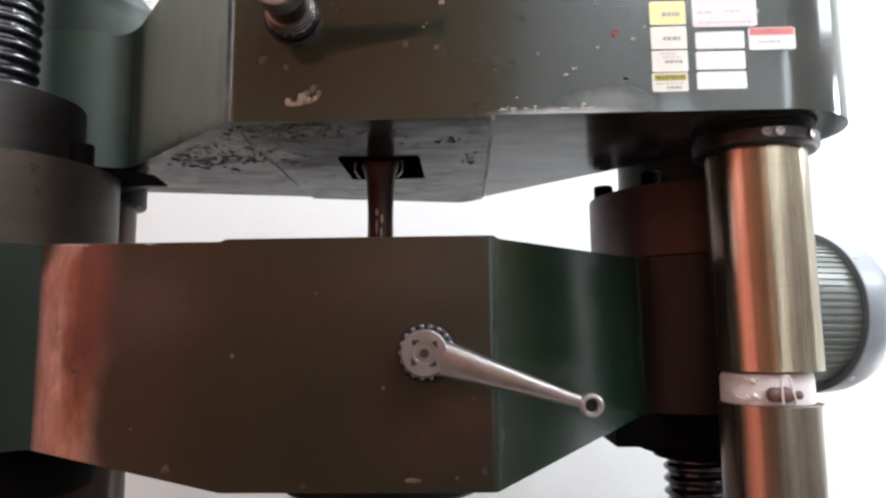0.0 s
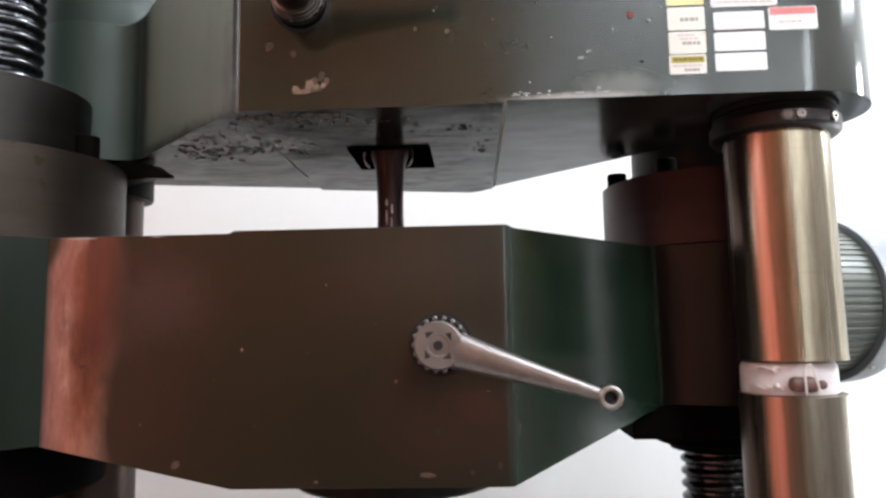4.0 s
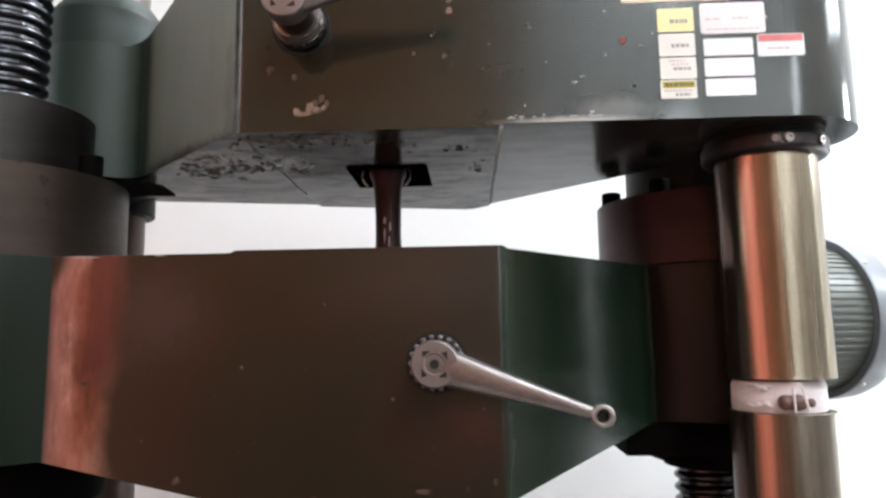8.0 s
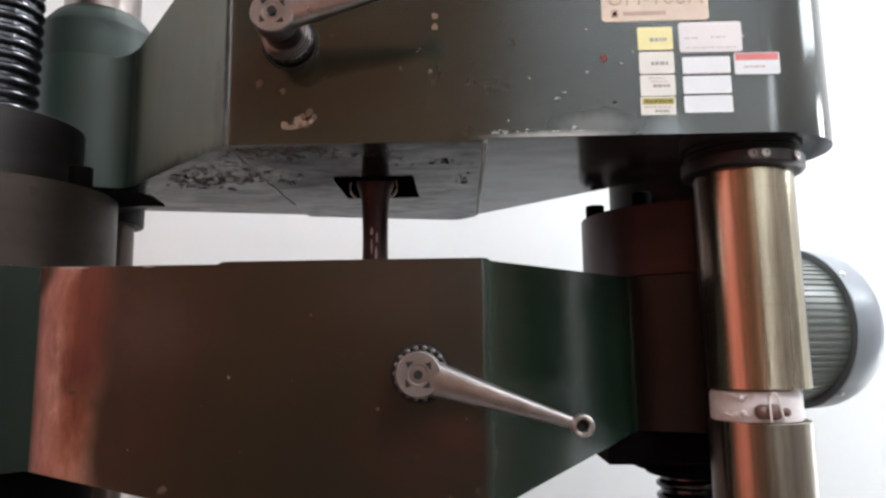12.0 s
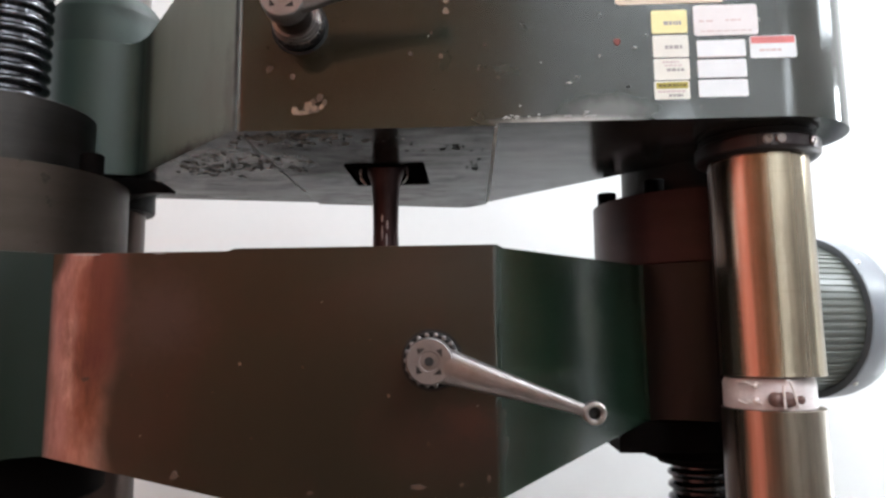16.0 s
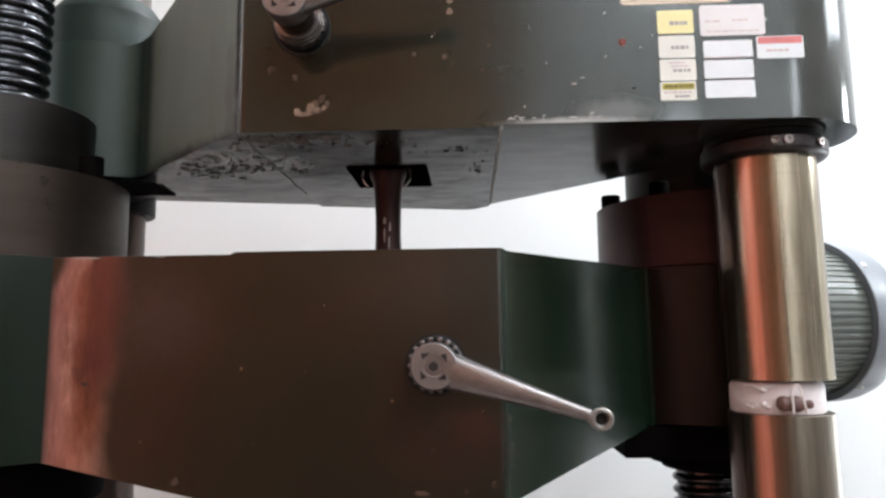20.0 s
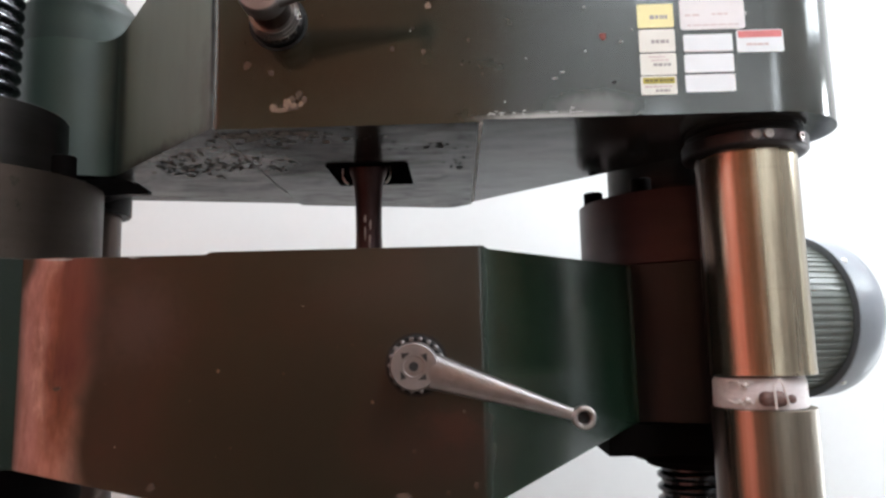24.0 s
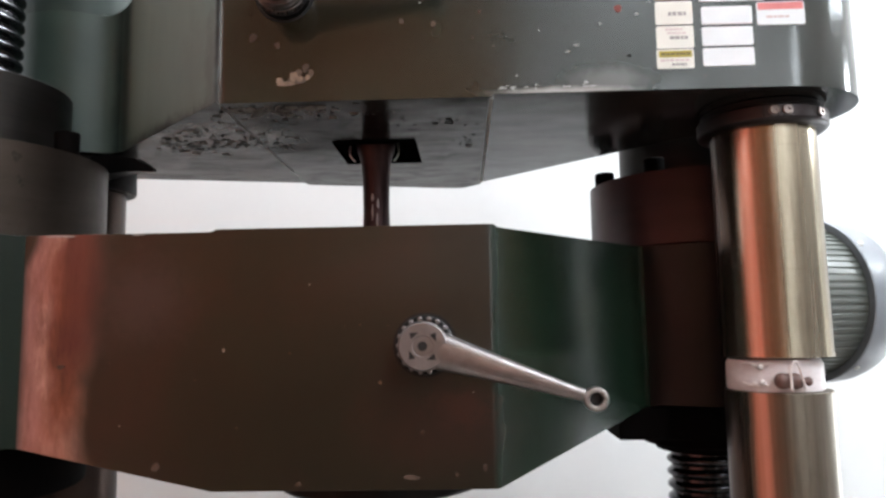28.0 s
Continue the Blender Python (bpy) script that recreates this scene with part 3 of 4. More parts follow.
for _, p, q, r, t, _w in sorted((w for w in WINDOWS if w[0] == "roof"), key=lambda w: w[3]):
    bays += [(W - 0.15, E + 0.15, y0, r, H, H + 0.15), (W - 0.15, p, r, t, H, H + 0.15), (q, E + 0.15, r, t, H, H + 0.15)]
    y0 = t
tagged(part("ceiling", joined(bays + [(W - 0.15, E + 0.15, y0, N + 0.15, H, H + 0.15)]), WHITE_WALL), "white plastered ceiling with two added roof lights", "ceiling", kind="structure")
wall("wall_north", "north", W - 0.15, E + 0.15, OFF_WHITE, "bright off-white plastered wall behind the machine")
# unseen walls, coloured for what the enamel and metal should reflect
wall("wall_west", "west", 0.08, N, BROWN_WALL, "dark brown side wall with a tall window")
wall("wall_west_painted", "west", S - 0.15, 0.08, TERRACOTTA, "terracotta painted side wall")
wall("wall_south_painted", "south", W, -1.98, TERRACOTTA, "terracotta painted strip of wall")
wall("wall_south_low", "south", -1.98, 0.3, BROWN_WALL, "dark brown foot of a wall", 0.0, 1.3)
wall("wall_south", "south", -1.98, 0.3, TAN_WALL, "warm brown painted lower half of a wall", 1.3, DADO)
wall("wall_south_pale", "south", -1.98, 0.3, WARM_WALL, "warm beige upper half of a wall", DADO, H)
wall("wall_south_dado", "south", 0.3, E, BROWN_WALL, "dark brown lower half of a wall", 0.0, DADO)
wall("wall_south_white", "south", 0.3, E, WHITE_WALL, "white upper half of a wall", DADO, H)
wall("wall_east_pale", "east", -0.95, 1.45, GREY_WALL, "pale grey lower half of a wall", 0.0, DADO)
wall("wall_east_dado", "east", S - 0.15, -0.95, BROWN_WALL, "dark brown lower half of a wall", 0.0, DADO)
wall("wall_east_white", "east", S - 0.15, 1.45, WHITE_WALL, "white upper half of a wall with a window", DADO, H)
wall("wall_east", "east", 1.45, N, WHITE_WALL, "white end of the side wall with a low window")
for i, (side, a0, a1, z0, z1, watts) in enumerate(WINDOWS):
    w = thing("window_%d" % (i + 1), {"west": (W - 0.1, a0, z0), "east": (E + 0.1, a0, z0), "south": (a0, S - 0.1, z0), "roof": (a0, z0, H + 0.1)}[side], "white framed window out of view, placed for its daylight", "window", kind="structure")

    def upright_box(p, q, r, t, d0, d1):
        return {"west": box(W - d1, W - d0, p, q, r, t), "east": box(E + d0, E + d1, p, q, r, t), "south": box(p, q, S - d1, S - d0, r, t), "roof": box(p, q, r, t, H + d0, H + d1)}[side]
    for p, q, r, t in ((a0, a1, z0, z0 + 0.06), (a0, a1, z1 - 0.06, z1), (a0, a0 + 0.05, z0 + 0.06, z1 - 0.06), (a1 - 0.05, a1, z0 + 0.06, z1 - 0.06)):
        part("window_frame", upright_box(p, q, r, t, 0.08, 0.14), FRAME_PAINT, w, bevel=0.003)
    pane = part("pane", upright_box(a0 + 0.05, a1 - 0.05, z0 + 0.06, z1 - 0.06, 0.11, 0.116), GLASS, w)
    pane.visible_shadow = False
tagged(part("ground", box(-60, 60, -60, 60, -0.3, -0.14), FLOOR), "pale open ground outside the building", "ground", kind="structure")

# ---- the plan of the machine ----
FRONT, BACK, BACK_R, LOW_BACK = 0.773, 1.287, 0.0, 1.238
PAD_L, PAD_R = -0.273, 0.032
COL_R, COL_L = (0.368, 0.876), (-0.583, 1.060)
SCREW_L, SCREW_R = (-0.652, 0.90), (0.366, 1.125)
BAR_X, BAR_Y = -0.1205, 1.005
BAR_AT = -0.1243
UP_PAD, UP_LOBE, UP_TOP = 1.7475, 1.7508, 2.125
LOW_PAD, LOW_TOP, LOW_BOT = 1.6107, 1.6077, 1.33

# ---- upper crosshead ----


def crosshead_mesh(outline, z_at, z0, z1, cuts):
    """An outline raised to a casting; z_at(x, y, z) shapes its under- and upper side after the cuts."""
    bm = extruded(outline, z0, z1)
    for co, no in cuts:
        cut(bm, co, no)
    for v in bm.verts:
        v.co.z = z_at(v.co.x, v.co.y, v.co.z)
    return bm


upper = thing("upper_crosshead", (BAR_X, 1.0, UP_PAD), "dark green enamelled upper crosshead with stickers and chipped paint", "machine crosshead")
R1, R2 = 0.103, 0.094
LOBE_L = (COL_L[0] - 0.006, COL_L[1] - 0.003)
b_in = math.degrees(math.atan2(BACK - COL_R[1], BACK_R - COL_R[0]))
face_end = Vector((-0.4776, 0.9736))
left_arc = arc(LOBE_L[0], LOBE_L[1], R2, -56, -262, 32)
# a hollow fillet leads from the slanted face into the round lobe
swell = [Vector(left_arc[0]) * (1 - k) ** 2 + Vector((-0.5048, 1.0004)) * 2 * k * (1 - k) + face_end * k * k for k in (i / 12 for i in range(1, 12))]
right_arc = [(COL_R[0] + (x - COL_R[0]) * (1.09 if x > COL_R[0] else 1.0), y) for x, y in arc(COL_R[0], COL_R[1], R1, -90, b_in - 14, 32)]
corner = rounded_corner((PAD_L, FRONT), face_end, (0.3, FRONT), 0.008, 8)
def near(p, q, d=0.006):
    """A point a little way from p towards q, which keeps the flat between them flat."""
    return tuple(Vector(p) + (Vector(q) - Vector(p)).normalized() * d)


back_corner = rounded_corner((BACK_R, BACK), COL_R, (-0.5, BACK), 0.012)
outline = [near(corner[0], face_end)] + corner + [near(corner[-1], right_arc[0]), near(right_arc[0], corner[-1])] + right_arc + [near(right_arc[-1], back_corner[0])] + back_corner + [near(back_corner[-1], left_arc[-1]), near(left_arc[-1], back_corner[-1])]
outline += left_arc[::-1] + [tuple(v) for v in swell] + [tuple(face_end), near(face_end, corner[0], 0.004)]


def upper_z(x, y, z):
    if z > 1.9:
        if math.hypot(x - LOBE_L[0], y - LOBE_L[1]) < R2 + 0.004:
            return 1.957
        return max(1.957, min(UP_TOP, 2.042 - 0.347 * (PAD_L - x)))
    return UP_PAD if PAD_L - 0.0005 < x < PAD_R + 0.0005 else UP_LOBE


bm = crosshead_mesh(outline, upper_z, UP_LOBE, UP_TOP,
                    [((-0.42, 0, 0), (1, 0, 0)), ((-0.034, 0, 0), (1, 0, 0)), ((PAD_L - 0.004, 0, 0), (1, 0, 0)), ((PAD_L, 0, 0), (1, 0, 0)), ((PAD_R, 0, 0), (1, 0, 0)), ((PAD_R + 0.004, 0, 0), (1, 0, 0)),
                     ((-0.178, 0, 0), (1, 0, 0)), ((-0.062, 0, 0), (1, 0, 0)), ((0, 0.944, 0), (0, 1, 0)), ((0, 1.078, 0), (0, 1, 0))])
mouth = [f for f in bm.faces if abs(f.normal.z) > 0.9 and f.calc_center_median().z < 1.8 and -0.178 < f.calc_center_median().x < -0.062 and 0.944 < f.calc_center_median().y < 1.078]
deep = bmesh.ops.extrude_face_region(bm, geom=mouth)
bmesh.ops.translate(bm, verts=[v for v in deep["geom"] if isinstance(v, bmesh.types.BMVert)], vec=(0, 0, 0.12))
bmesh.ops.delete(bm, geom=mouth, context="FACES_ONLY")
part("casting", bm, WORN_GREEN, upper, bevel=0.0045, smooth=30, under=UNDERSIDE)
part("column_boss", lathe([(0.0, 1.945), (R2 - 0.0015, 1.945), (R2 - 0.0015, 2.014), (R2 - 0.004, 2.020), (0.0690, 2.048), (0.0640, 2.052), (0.0, 2.054)], upright(*LOBE_L), 64), DULL_GREEN, upper, bevel=0.0015)
part("column_boss", lathe([(0.0, UP_TOP - 0.01), (R1 - 0.006, UP_TOP - 0.01), (R1 - 0.006, UP_TOP), (0.066, UP_TOP + 0.03), (0.0, UP_TOP + 0.03)], upright(*COL_R), 48), GREEN, upper, bevel=0.003)
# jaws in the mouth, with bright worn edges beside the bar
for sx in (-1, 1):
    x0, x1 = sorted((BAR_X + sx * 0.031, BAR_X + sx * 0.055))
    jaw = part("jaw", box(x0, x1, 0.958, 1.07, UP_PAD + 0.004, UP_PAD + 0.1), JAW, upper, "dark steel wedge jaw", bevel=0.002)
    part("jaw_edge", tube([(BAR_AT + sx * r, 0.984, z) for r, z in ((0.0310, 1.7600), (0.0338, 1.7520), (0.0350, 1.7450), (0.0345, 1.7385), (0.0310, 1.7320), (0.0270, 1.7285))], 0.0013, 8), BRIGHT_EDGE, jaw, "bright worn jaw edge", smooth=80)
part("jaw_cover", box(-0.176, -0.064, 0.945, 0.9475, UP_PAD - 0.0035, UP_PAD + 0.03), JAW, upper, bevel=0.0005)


def chip(seed, x, z, w, h, material, y=FRONT, name="paint_chip"):
    """A ragged spot where the paint has come away, a hair's breadth proud."""
    rnd = random.Random(seed)
    waves = [(k, rnd.uniform(0.5, 1.0) * 0.34 / k ** 0.7, rnd.uniform(0, 2 * math.pi)) for k in (2, 3, 5, 8, 12)]
    pts = []
    for i in range(40):
        t = 2 * math.pi * i / 40
        r = 0.72 + sum(a * math.sin(k * t + p) for k, a, p in waves) * 0.5
        pts.append((x + w * r * math.cos(t), z + h * r * math.sin(t)))
    return part(name, slab_xz(pts, y - 0.0005 - 0.00007 * (seed % 12), 0.002), material, upper if z > 1.72 else lower)


for k, (x, z, w, h, mat) in enumerate(((-0.196, 1.7685, 0.018, 0.0034, CHIPPED), (-0.204, 1.772, 0.006, 0.005, CHIPPED), (-0.1745, 1.7865, 0.0055, 0.0065, CHIP_DULL), (-0.182, 1.782, 0.006, 0.004, CHIP_DULL), (-0.1685, 1.780, 0.004, 0.007, CHIP_DULL), (-0.183, 1.7725, 0.016, 0.0055, CHIP_DULL), (-0.172, 1.775, 0.004, 0.004, CHIPPED), (-0.188, 1.776, 0.006, 0.009, CHIPPED), (-0.181, 1.7735, 0.005, 0.005, CHIPPED), (0.139, 1.7615, 0.003, 0.002, SCUFF), (0.198, 1.8385, 0.003, 0.0018, SCUFF), (0.212, 1.853, 0.0016, 0.0016, SCUFF), (0.343, 1.869, 0.002, 0.003, SCUFF), (0.188, 1.7905, 0.004, 0.0018, DARK), (-0.207, 1.8135, 0.005, 0.005, CHIP_DULL),
                                       (-0.235, 1.8235, 0.006, 0.007, CHIP_DULL), (0.003, 1.964, 0.010, 0.013, CHIPPED), (0.014, 1.972, 0.008, 0.016, CHIPPED), (-0.0235, 1.904, 0.006, 0.005, CHIPPED),
                                       (-0.0235, 1.890, 0.006, 0.005, CHIPPED), (0.1775, 1.8458, 0.006, 0.005, RUST_RED), (-0.066, 1.838, 0.004, 0.004, CHIP_DULL), (0.120, 1.797, 0.004, 0.0018, SCUFF),
                                       (0.129, 1.804, 0.004, 0.0014, SCUFF), (0.157, 1.829, 0.002, 0.002, SCUFF), (-0.03, 1.834, 0.004, 0.004, CHIP_DULL))):
    chip(k, x, z, w, h, mat)


def flakes(seed, spots, z, material, name, label):
    """Ragged flakes of paint loss on an underside, joined."""
    rnd = random.Random(seed)
    bm = bmesh.new()
    for cx, cy, sx, sy, count, size in spots:
        for _ in range(count):
            x, y = rnd.gauss(cx, sx), rnd.gauss(cy, sy)
            if not (0.785 < y < 1.2 and x > -0.5 + (y - 0.8) * -0.2) or x > PAD_R - 0.012 or (-0.182 < x < -0.058 and 0.94 < y < 1.082):
                continue
            if x < PAD_L + 0.006 and (y - FRONT) * 1.0 < (PAD_L - x) * 1.0 + 0.02:
                continue
            w, n, turn = size * (0.35 + 1.3 * rnd.random() ** 3), 9, rnd.uniform(-0.5, 0.5)
            lvl = z if x > PAD_L + 0.004 else z + UP_LOBE - UP_PAD
            hang, lean = 0.0016 * rnd.random(), rnd.uniform(0, 2 * math.pi)
            ring = []
            for i in range(n):
                t, r = 2 * math.pi * i / n, w * rnd.uniform(0.45, 1.0)
                p, q = 1.7 * r * math.cos(t), 1.3 * r * math.sin(t)
                ring.append((x + p * math.cos(turn) - q * math.sin(turn), y + p * math.sin(turn) + q * math.cos(turn), lvl - hang * max(0.0, math.cos(t - lean))))
            a = [bm.verts.new(p) for p in ring]
            b = [bm.verts.new((p, q, h + 0.0012)) for p, q, h in ring]
            bm.faces.new(a), bm.faces.new(b[::-1])
            for i in range(n):
                j = (i + 1) % n
                bm.faces.new((a[i], a[j], b[j], b[i]))
    return part(name, bm, material, upper, label)


part("worn_step", tube([(PAD_R + 0.002, FRONT + 0.006 + 0.0455 * i, UP_PAD + 0.0012 + 0.0004 * math.sin(i * 2.1)) for i in range(11)], 0.0027, 6), PALE_EDGE, upper, "pale worn edge of the pad", smooth=80)
tagged(flakes(3, [(-0.345, 0.935, 0.045, 0.022, 10, 0.0030), (-0.37, 0.945, 0.02, 0.010, 6, 0.005), (-0.32, 0.965, 0.035, 0.008, 14, 0.0036), (-0.25, 0.80, 0.05, 0.010, 16, 0.0030), (-0.40, 0.975, 0.02, 0.02, 8, 0.004), (-0.02, 0.865, 0.03, 0.012, 12, 0.003), (0.0, 0.955, 0.015, 0.015, 14, 0.003), (-0.15, 0.82, 0.06, 0.012, 16, 0.003)],
              UP_PAD - 0.0004, BARE_IRON, "flaked_paint", "dark flakes where the underside has lost its paint"), kind="stuff")
tagged(flakes(8, [(-0.33, 0.90, 0.05, 0.04, 90, 0.0030), (-0.30, 0.94, 0.035, 0.02, 40, 0.0030), (-0.245, 0.797, 0.05, 0.010, 130, 0.0034), (-0.20, 0.81, 0.05, 0.012, 40, 0.003), (-0.38, 0.96, 0.03, 0.025, 60, 0.003)],
              UP_PAD - 0.0007, FLAKE_PALE, "curled_paint", "pale edges of flaking paint on the underside"), kind="stuff")
# bare edge of the step between the lobe and the pad
part("worn_step", tube([(PAD_L - 0.001 + 0.0012 * math.sin(i * 1.9), FRONT + 0.012 + 0.03 * i, UP_PAD + 0.0012 + 0.0004 * math.sin(i * 2.1)) for i in range(12)], 0.0021, 6), FLAKE_PALE, upper, "pale worn edge of the pad", smooth=80)
rnd = random.Random(77)
for k in range(46):
    x, z = (rnd.uniform(-0.26, 0.30), rnd.uniform(1.757, 1.98))
    if (-0.245 < x < -0.16 and 1.83 < z < 1.92) or (x > 0.16 and z > 1.765):
        continue
    r = 0.0006 + 0.0022 * rnd.random() ** 2
    chip(300 + k, x, z, r * rnd.uniform(0.7, 1.6), r, CHIP_DULL if k % 4 else SCUFF, name="speck")
rnd = random.Random(21)
for k in range(16):
    chip(200 + k, 0.042 + 0.105 * rnd.random() ** 1.3, 1.7555 + 0.002 * rnd.random() + (0.004 * rnd.random() if k % 3 == 0 else 0), 0.0015 + 0.0035 * rnd.random(), 0.0005 + 0.0008 * rnd.random(), SCUFF, name="scuff")


def sticker(x0, x1, z0, z1, material, bars=(), name="sticker", label="", lean=0.0, y=FRONT - 0.0008):
    """A paper label; bars are (from, to, low, high, material) as shares of its width and height."""
    def at(u, v):
        return (x0 + (x1 - x0) * u + lean * v, z0 + (z1 - z0) * v)
    s = part(name, slab_xz([at(0.03, 0), at(0.97, 0), at(1, 0.06), at(1, 0.94), at(0.97, 1), at(0.03, 1), at(0, 0.94), at(0, 0.06)], y, 0.0018), material, upper, label)
    rnd = random.Random(int(1000 * (x0 + z0)))
    for u0, u1, v0, v1, ink in bars:
        words = [(u0, u1)]
        if ink in (GREY_PRINT, PALE_PRINT, OLIVE_INK):
            # a line of small print, in short bars
            words, u = [], u0
            while u < u1 - 0.02:
                e = min(u1, u + rnd.uniform(0.05, 0.13))
                words.append((u, e))
                u = e + rnd.uniform(0.018, 0.035)
        for a, b in words:
            part("print", slab_xz([at(a, v0), at(b, v0), at(b, v1), at(a, v1)], y - (0.0006 if ink is OLIVE_INK else 0.0003), 0.0006), ink, s)
    return s


sticker(0.2185, 0.2600, 1.8545, 1.8830, YELLOW, [(0.34, 0.82, 0.36, 0.52, GREY_PRINT)], label="small yellow sticker")
sticker(0.2188, 0.2600, 1.8250, 1.8520, CREAM, [(0.34, 0.82, 0.38, 0.54, GREY_PRINT)], label="small cream sticker")
sticker(0.2188, 0.2600, 1.7975, 1.8232, CREAM, [(0.36, 0.84, 0.40, 0.54, GREY_PRINT), (0.25, 0.7, 0.8, 0.88, PALE_PRINT), (0.3, 0.8, 0.64, 0.71, PALE_PRINT)], label="small cream sticker")
sticker(0.2180, 0.2590, 1.7740, 1.7962, CREAM, [(0.06, 0.95, 0.58, 0.92, OLIVE_PRINT), (0.12, 0.9, 0.68, 0.82, OLIVE_INK), (0.1, 0.9, 0.38, 0.48, PALE_PRINT), (0.4, 0.8, 0.14, 0.28, GREY_PRINT)], label="cream sticker with an olive yellow band")
sticker(0.2675, 0.3415, 1.8505, 1.8878, PINK_PAPER, [(0.08, 0.3, 0.44, 0.5, PALE_PRINT), (0.5, 0.75, 0.46, 0.52, PALE_PRINT), (0.1, 0.9, 0.12, 0.16, PALE_PRINT)], label="large pale pink sticker")
sticker(0.2697, 0.3255, 1.8236, 1.8445, PAPER, [(0.02, 0.98, 0.02, 0.06, PALE_PRINT)], label="blank white sticker")
sticker(0.2692, 0.3253, 1.7992, 1.8208, PAPER, label="blank white sticker")
sticker(0.2690, 0.3254, 1.7758, 1.7965, PAPER, label="blank white sticker")
sticker(0.3305, 0.3835, 1.8215, 1.8482, PAPER, [(0.03, 0.97, 0.66, 0.97, RED_PRINT), (0.2, 0.7, 0.3, 0.4, PALE_PRINT)], label="white sticker with a red heading")
sticker(0.208, 0.252, 1.976, 1.998, PAPER, label="white sticker")
plate = sticker(0.1772, 0.3046, 1.8912, 1.9332, PLATE, [(0.09, 0.155, 0.12, 0.34, PLATE_INK), (0.105, 0.14, 0.17, 0.29, PLATE), (0.2, 0.6, 0.17, 0.29, PLATE_INK)], name="nameplate", label="tan metal nameplate with the model code")
text = bpy.data.curves.new("lettering", "FONT")
text.body, text.size, text.extrude, text.align_x, text.align_y = "UH-100A", 0.0295, 0.0004, "CENTER", "CENTER"
text.offset = -0.00035
text.materials.append(PLATE_INK)
lettering = new("lettering", text)
lettering.parent = plate
lettering.matrix_basis = Matrix.Translation(Vector((0.2415, FRONT - 0.0012, 1.9205)) - ORIGIN["upper_crosshead"]) @ Matrix.Rotation(radians(90), 4, "X")

# ---- lower crosshead ----
lower = thing("lower_crosshead", (BAR_X, 1.0, LOW_BOT), "dark green enamelled lower crosshead with oily worn paint", "machine crosshead")
RL, RR = 0.209, 0.163
dx = math.sqrt(RL ** 2 - (SCREW_L[1] - FRONT) ** 2)
r_in = math.degrees(math.atan2(FRONT - SCREW_R[1], PAD_R - SCREW_R[0]))
l_in = math.degrees(math.atan2(LOW_BACK - SCREW_L[1], PAD_L - SCREW_L[0]))
f_in = math.degrees(math.atan2(FRONT - SCREW_L[1], dx))
r_back = 180 - math.degrees(math.asin((LOW_BACK - SCREW_R[1]) / RR))
c1, a1 = rounded_corner((PAD_R, FRONT), (-0.3, FRONT), SCREW_R, 0.006, 6), arc(SCREW_R[0], SCREW_R[1], RR, r_in - 1.5, r_back, 40)
c2, a2 = rounded_corner((PAD_L, LOW_BACK), (0.2, LOW_BACK), SCREW_L, 0.012), arc(SCREW_L[0], SCREW_L[1], RL, l_in, 360 + f_in, 48)
outline = [near(c1[0], a2[-1])] + c1 + [near(c1[-1], a1[0]), near(a1[0], c1[-1])] + a1 + [near(a1[-1], c2[0]), near(c2[0], a1[-1])] + c2 + [near(c2[-1], a2[0]), near(a2[0], c2[-1])] + a2 + [near(a2[-1], c1[0])]


def lower_z(x, y, z):
    if z > 1.5:
        return LOW_PAD if PAD_L - 0.0005 < x < PAD_R + 0.0005 else LOW_TOP
    if x < PAD_L:
        return min(LOW_BOT + (PAD_L - x) * 0.22, 1.378)
    return min(LOW_BOT + max(0.0, x - PAD_R) * 0.25, 1.388)


bm = crosshead_mesh(outline, lower_z, LOW_BOT, LOW_TOP,
                    [((PAD_L - 0.006, 0, 0), (1, 0, 0)), ((PAD_L, 0, 0), (1, 0, 0)), ((PAD_R, 0, 0), (1, 0, 0)), ((PAD_R + 0.006, 0, 0), (1, 0, 0)),
                     ((PAD_L - 0.218, 0, 0), (1, 0, 0)), ((PAD_R + 0.232, 0, 0), (1, 0, 0))])
part("casting", bm, BANDED_GREEN, lower, bevel=0.0035, smooth=30)
part("grip_flange", lathe([(0.0, LOW_BOT - 0.037), (0.138, LOW_BOT - 0.037), (0.143, LOW_BOT - 0.032), (0.143, LOW_BOT + 0.004), (0.0, LOW_BOT + 0.004)], upright(BAR_X + 0.004, 1.0)), BLACK_OXIDE, lower, "round dark steel flange", bevel=0.001)
for k, (x, z, w, h) in enumerate(((-0.262, 1.4785, 0.0022, 0.0035), (-0.0926, 1.4417, 0.0026, 0.0026), (-0.333, 1.356, 0.006, 0.006), (-0.048, 1.389, 0.003, 0.003), (-0.18, 1.337, 0.004, 0.003),
                                  (-0.012, 1.345, 0.003, 0.003), (-0.19, 1.474, 0.002, 0.002), (-0.06, 1.343, 0.012, 0.0035), (0.018, 1.352, 0.003, 0.006), (-0.44, 1.463, 0.006, 0.003), (-0.446, 1.6058, 0.024, 0.0010), (-0.36, 1.6060, 0.010, 0.0008))):
    chip(50 + k, x, z, w, h, SCUFF if k > 9 else CHIP_DULL if k > 1 else CHIPPED)


rnd = random.Random(61)
for k in range(15):
    r = 0.0006 + 0.0014 * rnd.random() ** 2
    chip(400 + k, rnd.uniform(-0.40, 0.015), rnd.uniform(1.345, 1.595), r * rnd.uniform(0.8, 1.4), r, CHIP_DULL if k % 5 else SCUFF, name="speck")


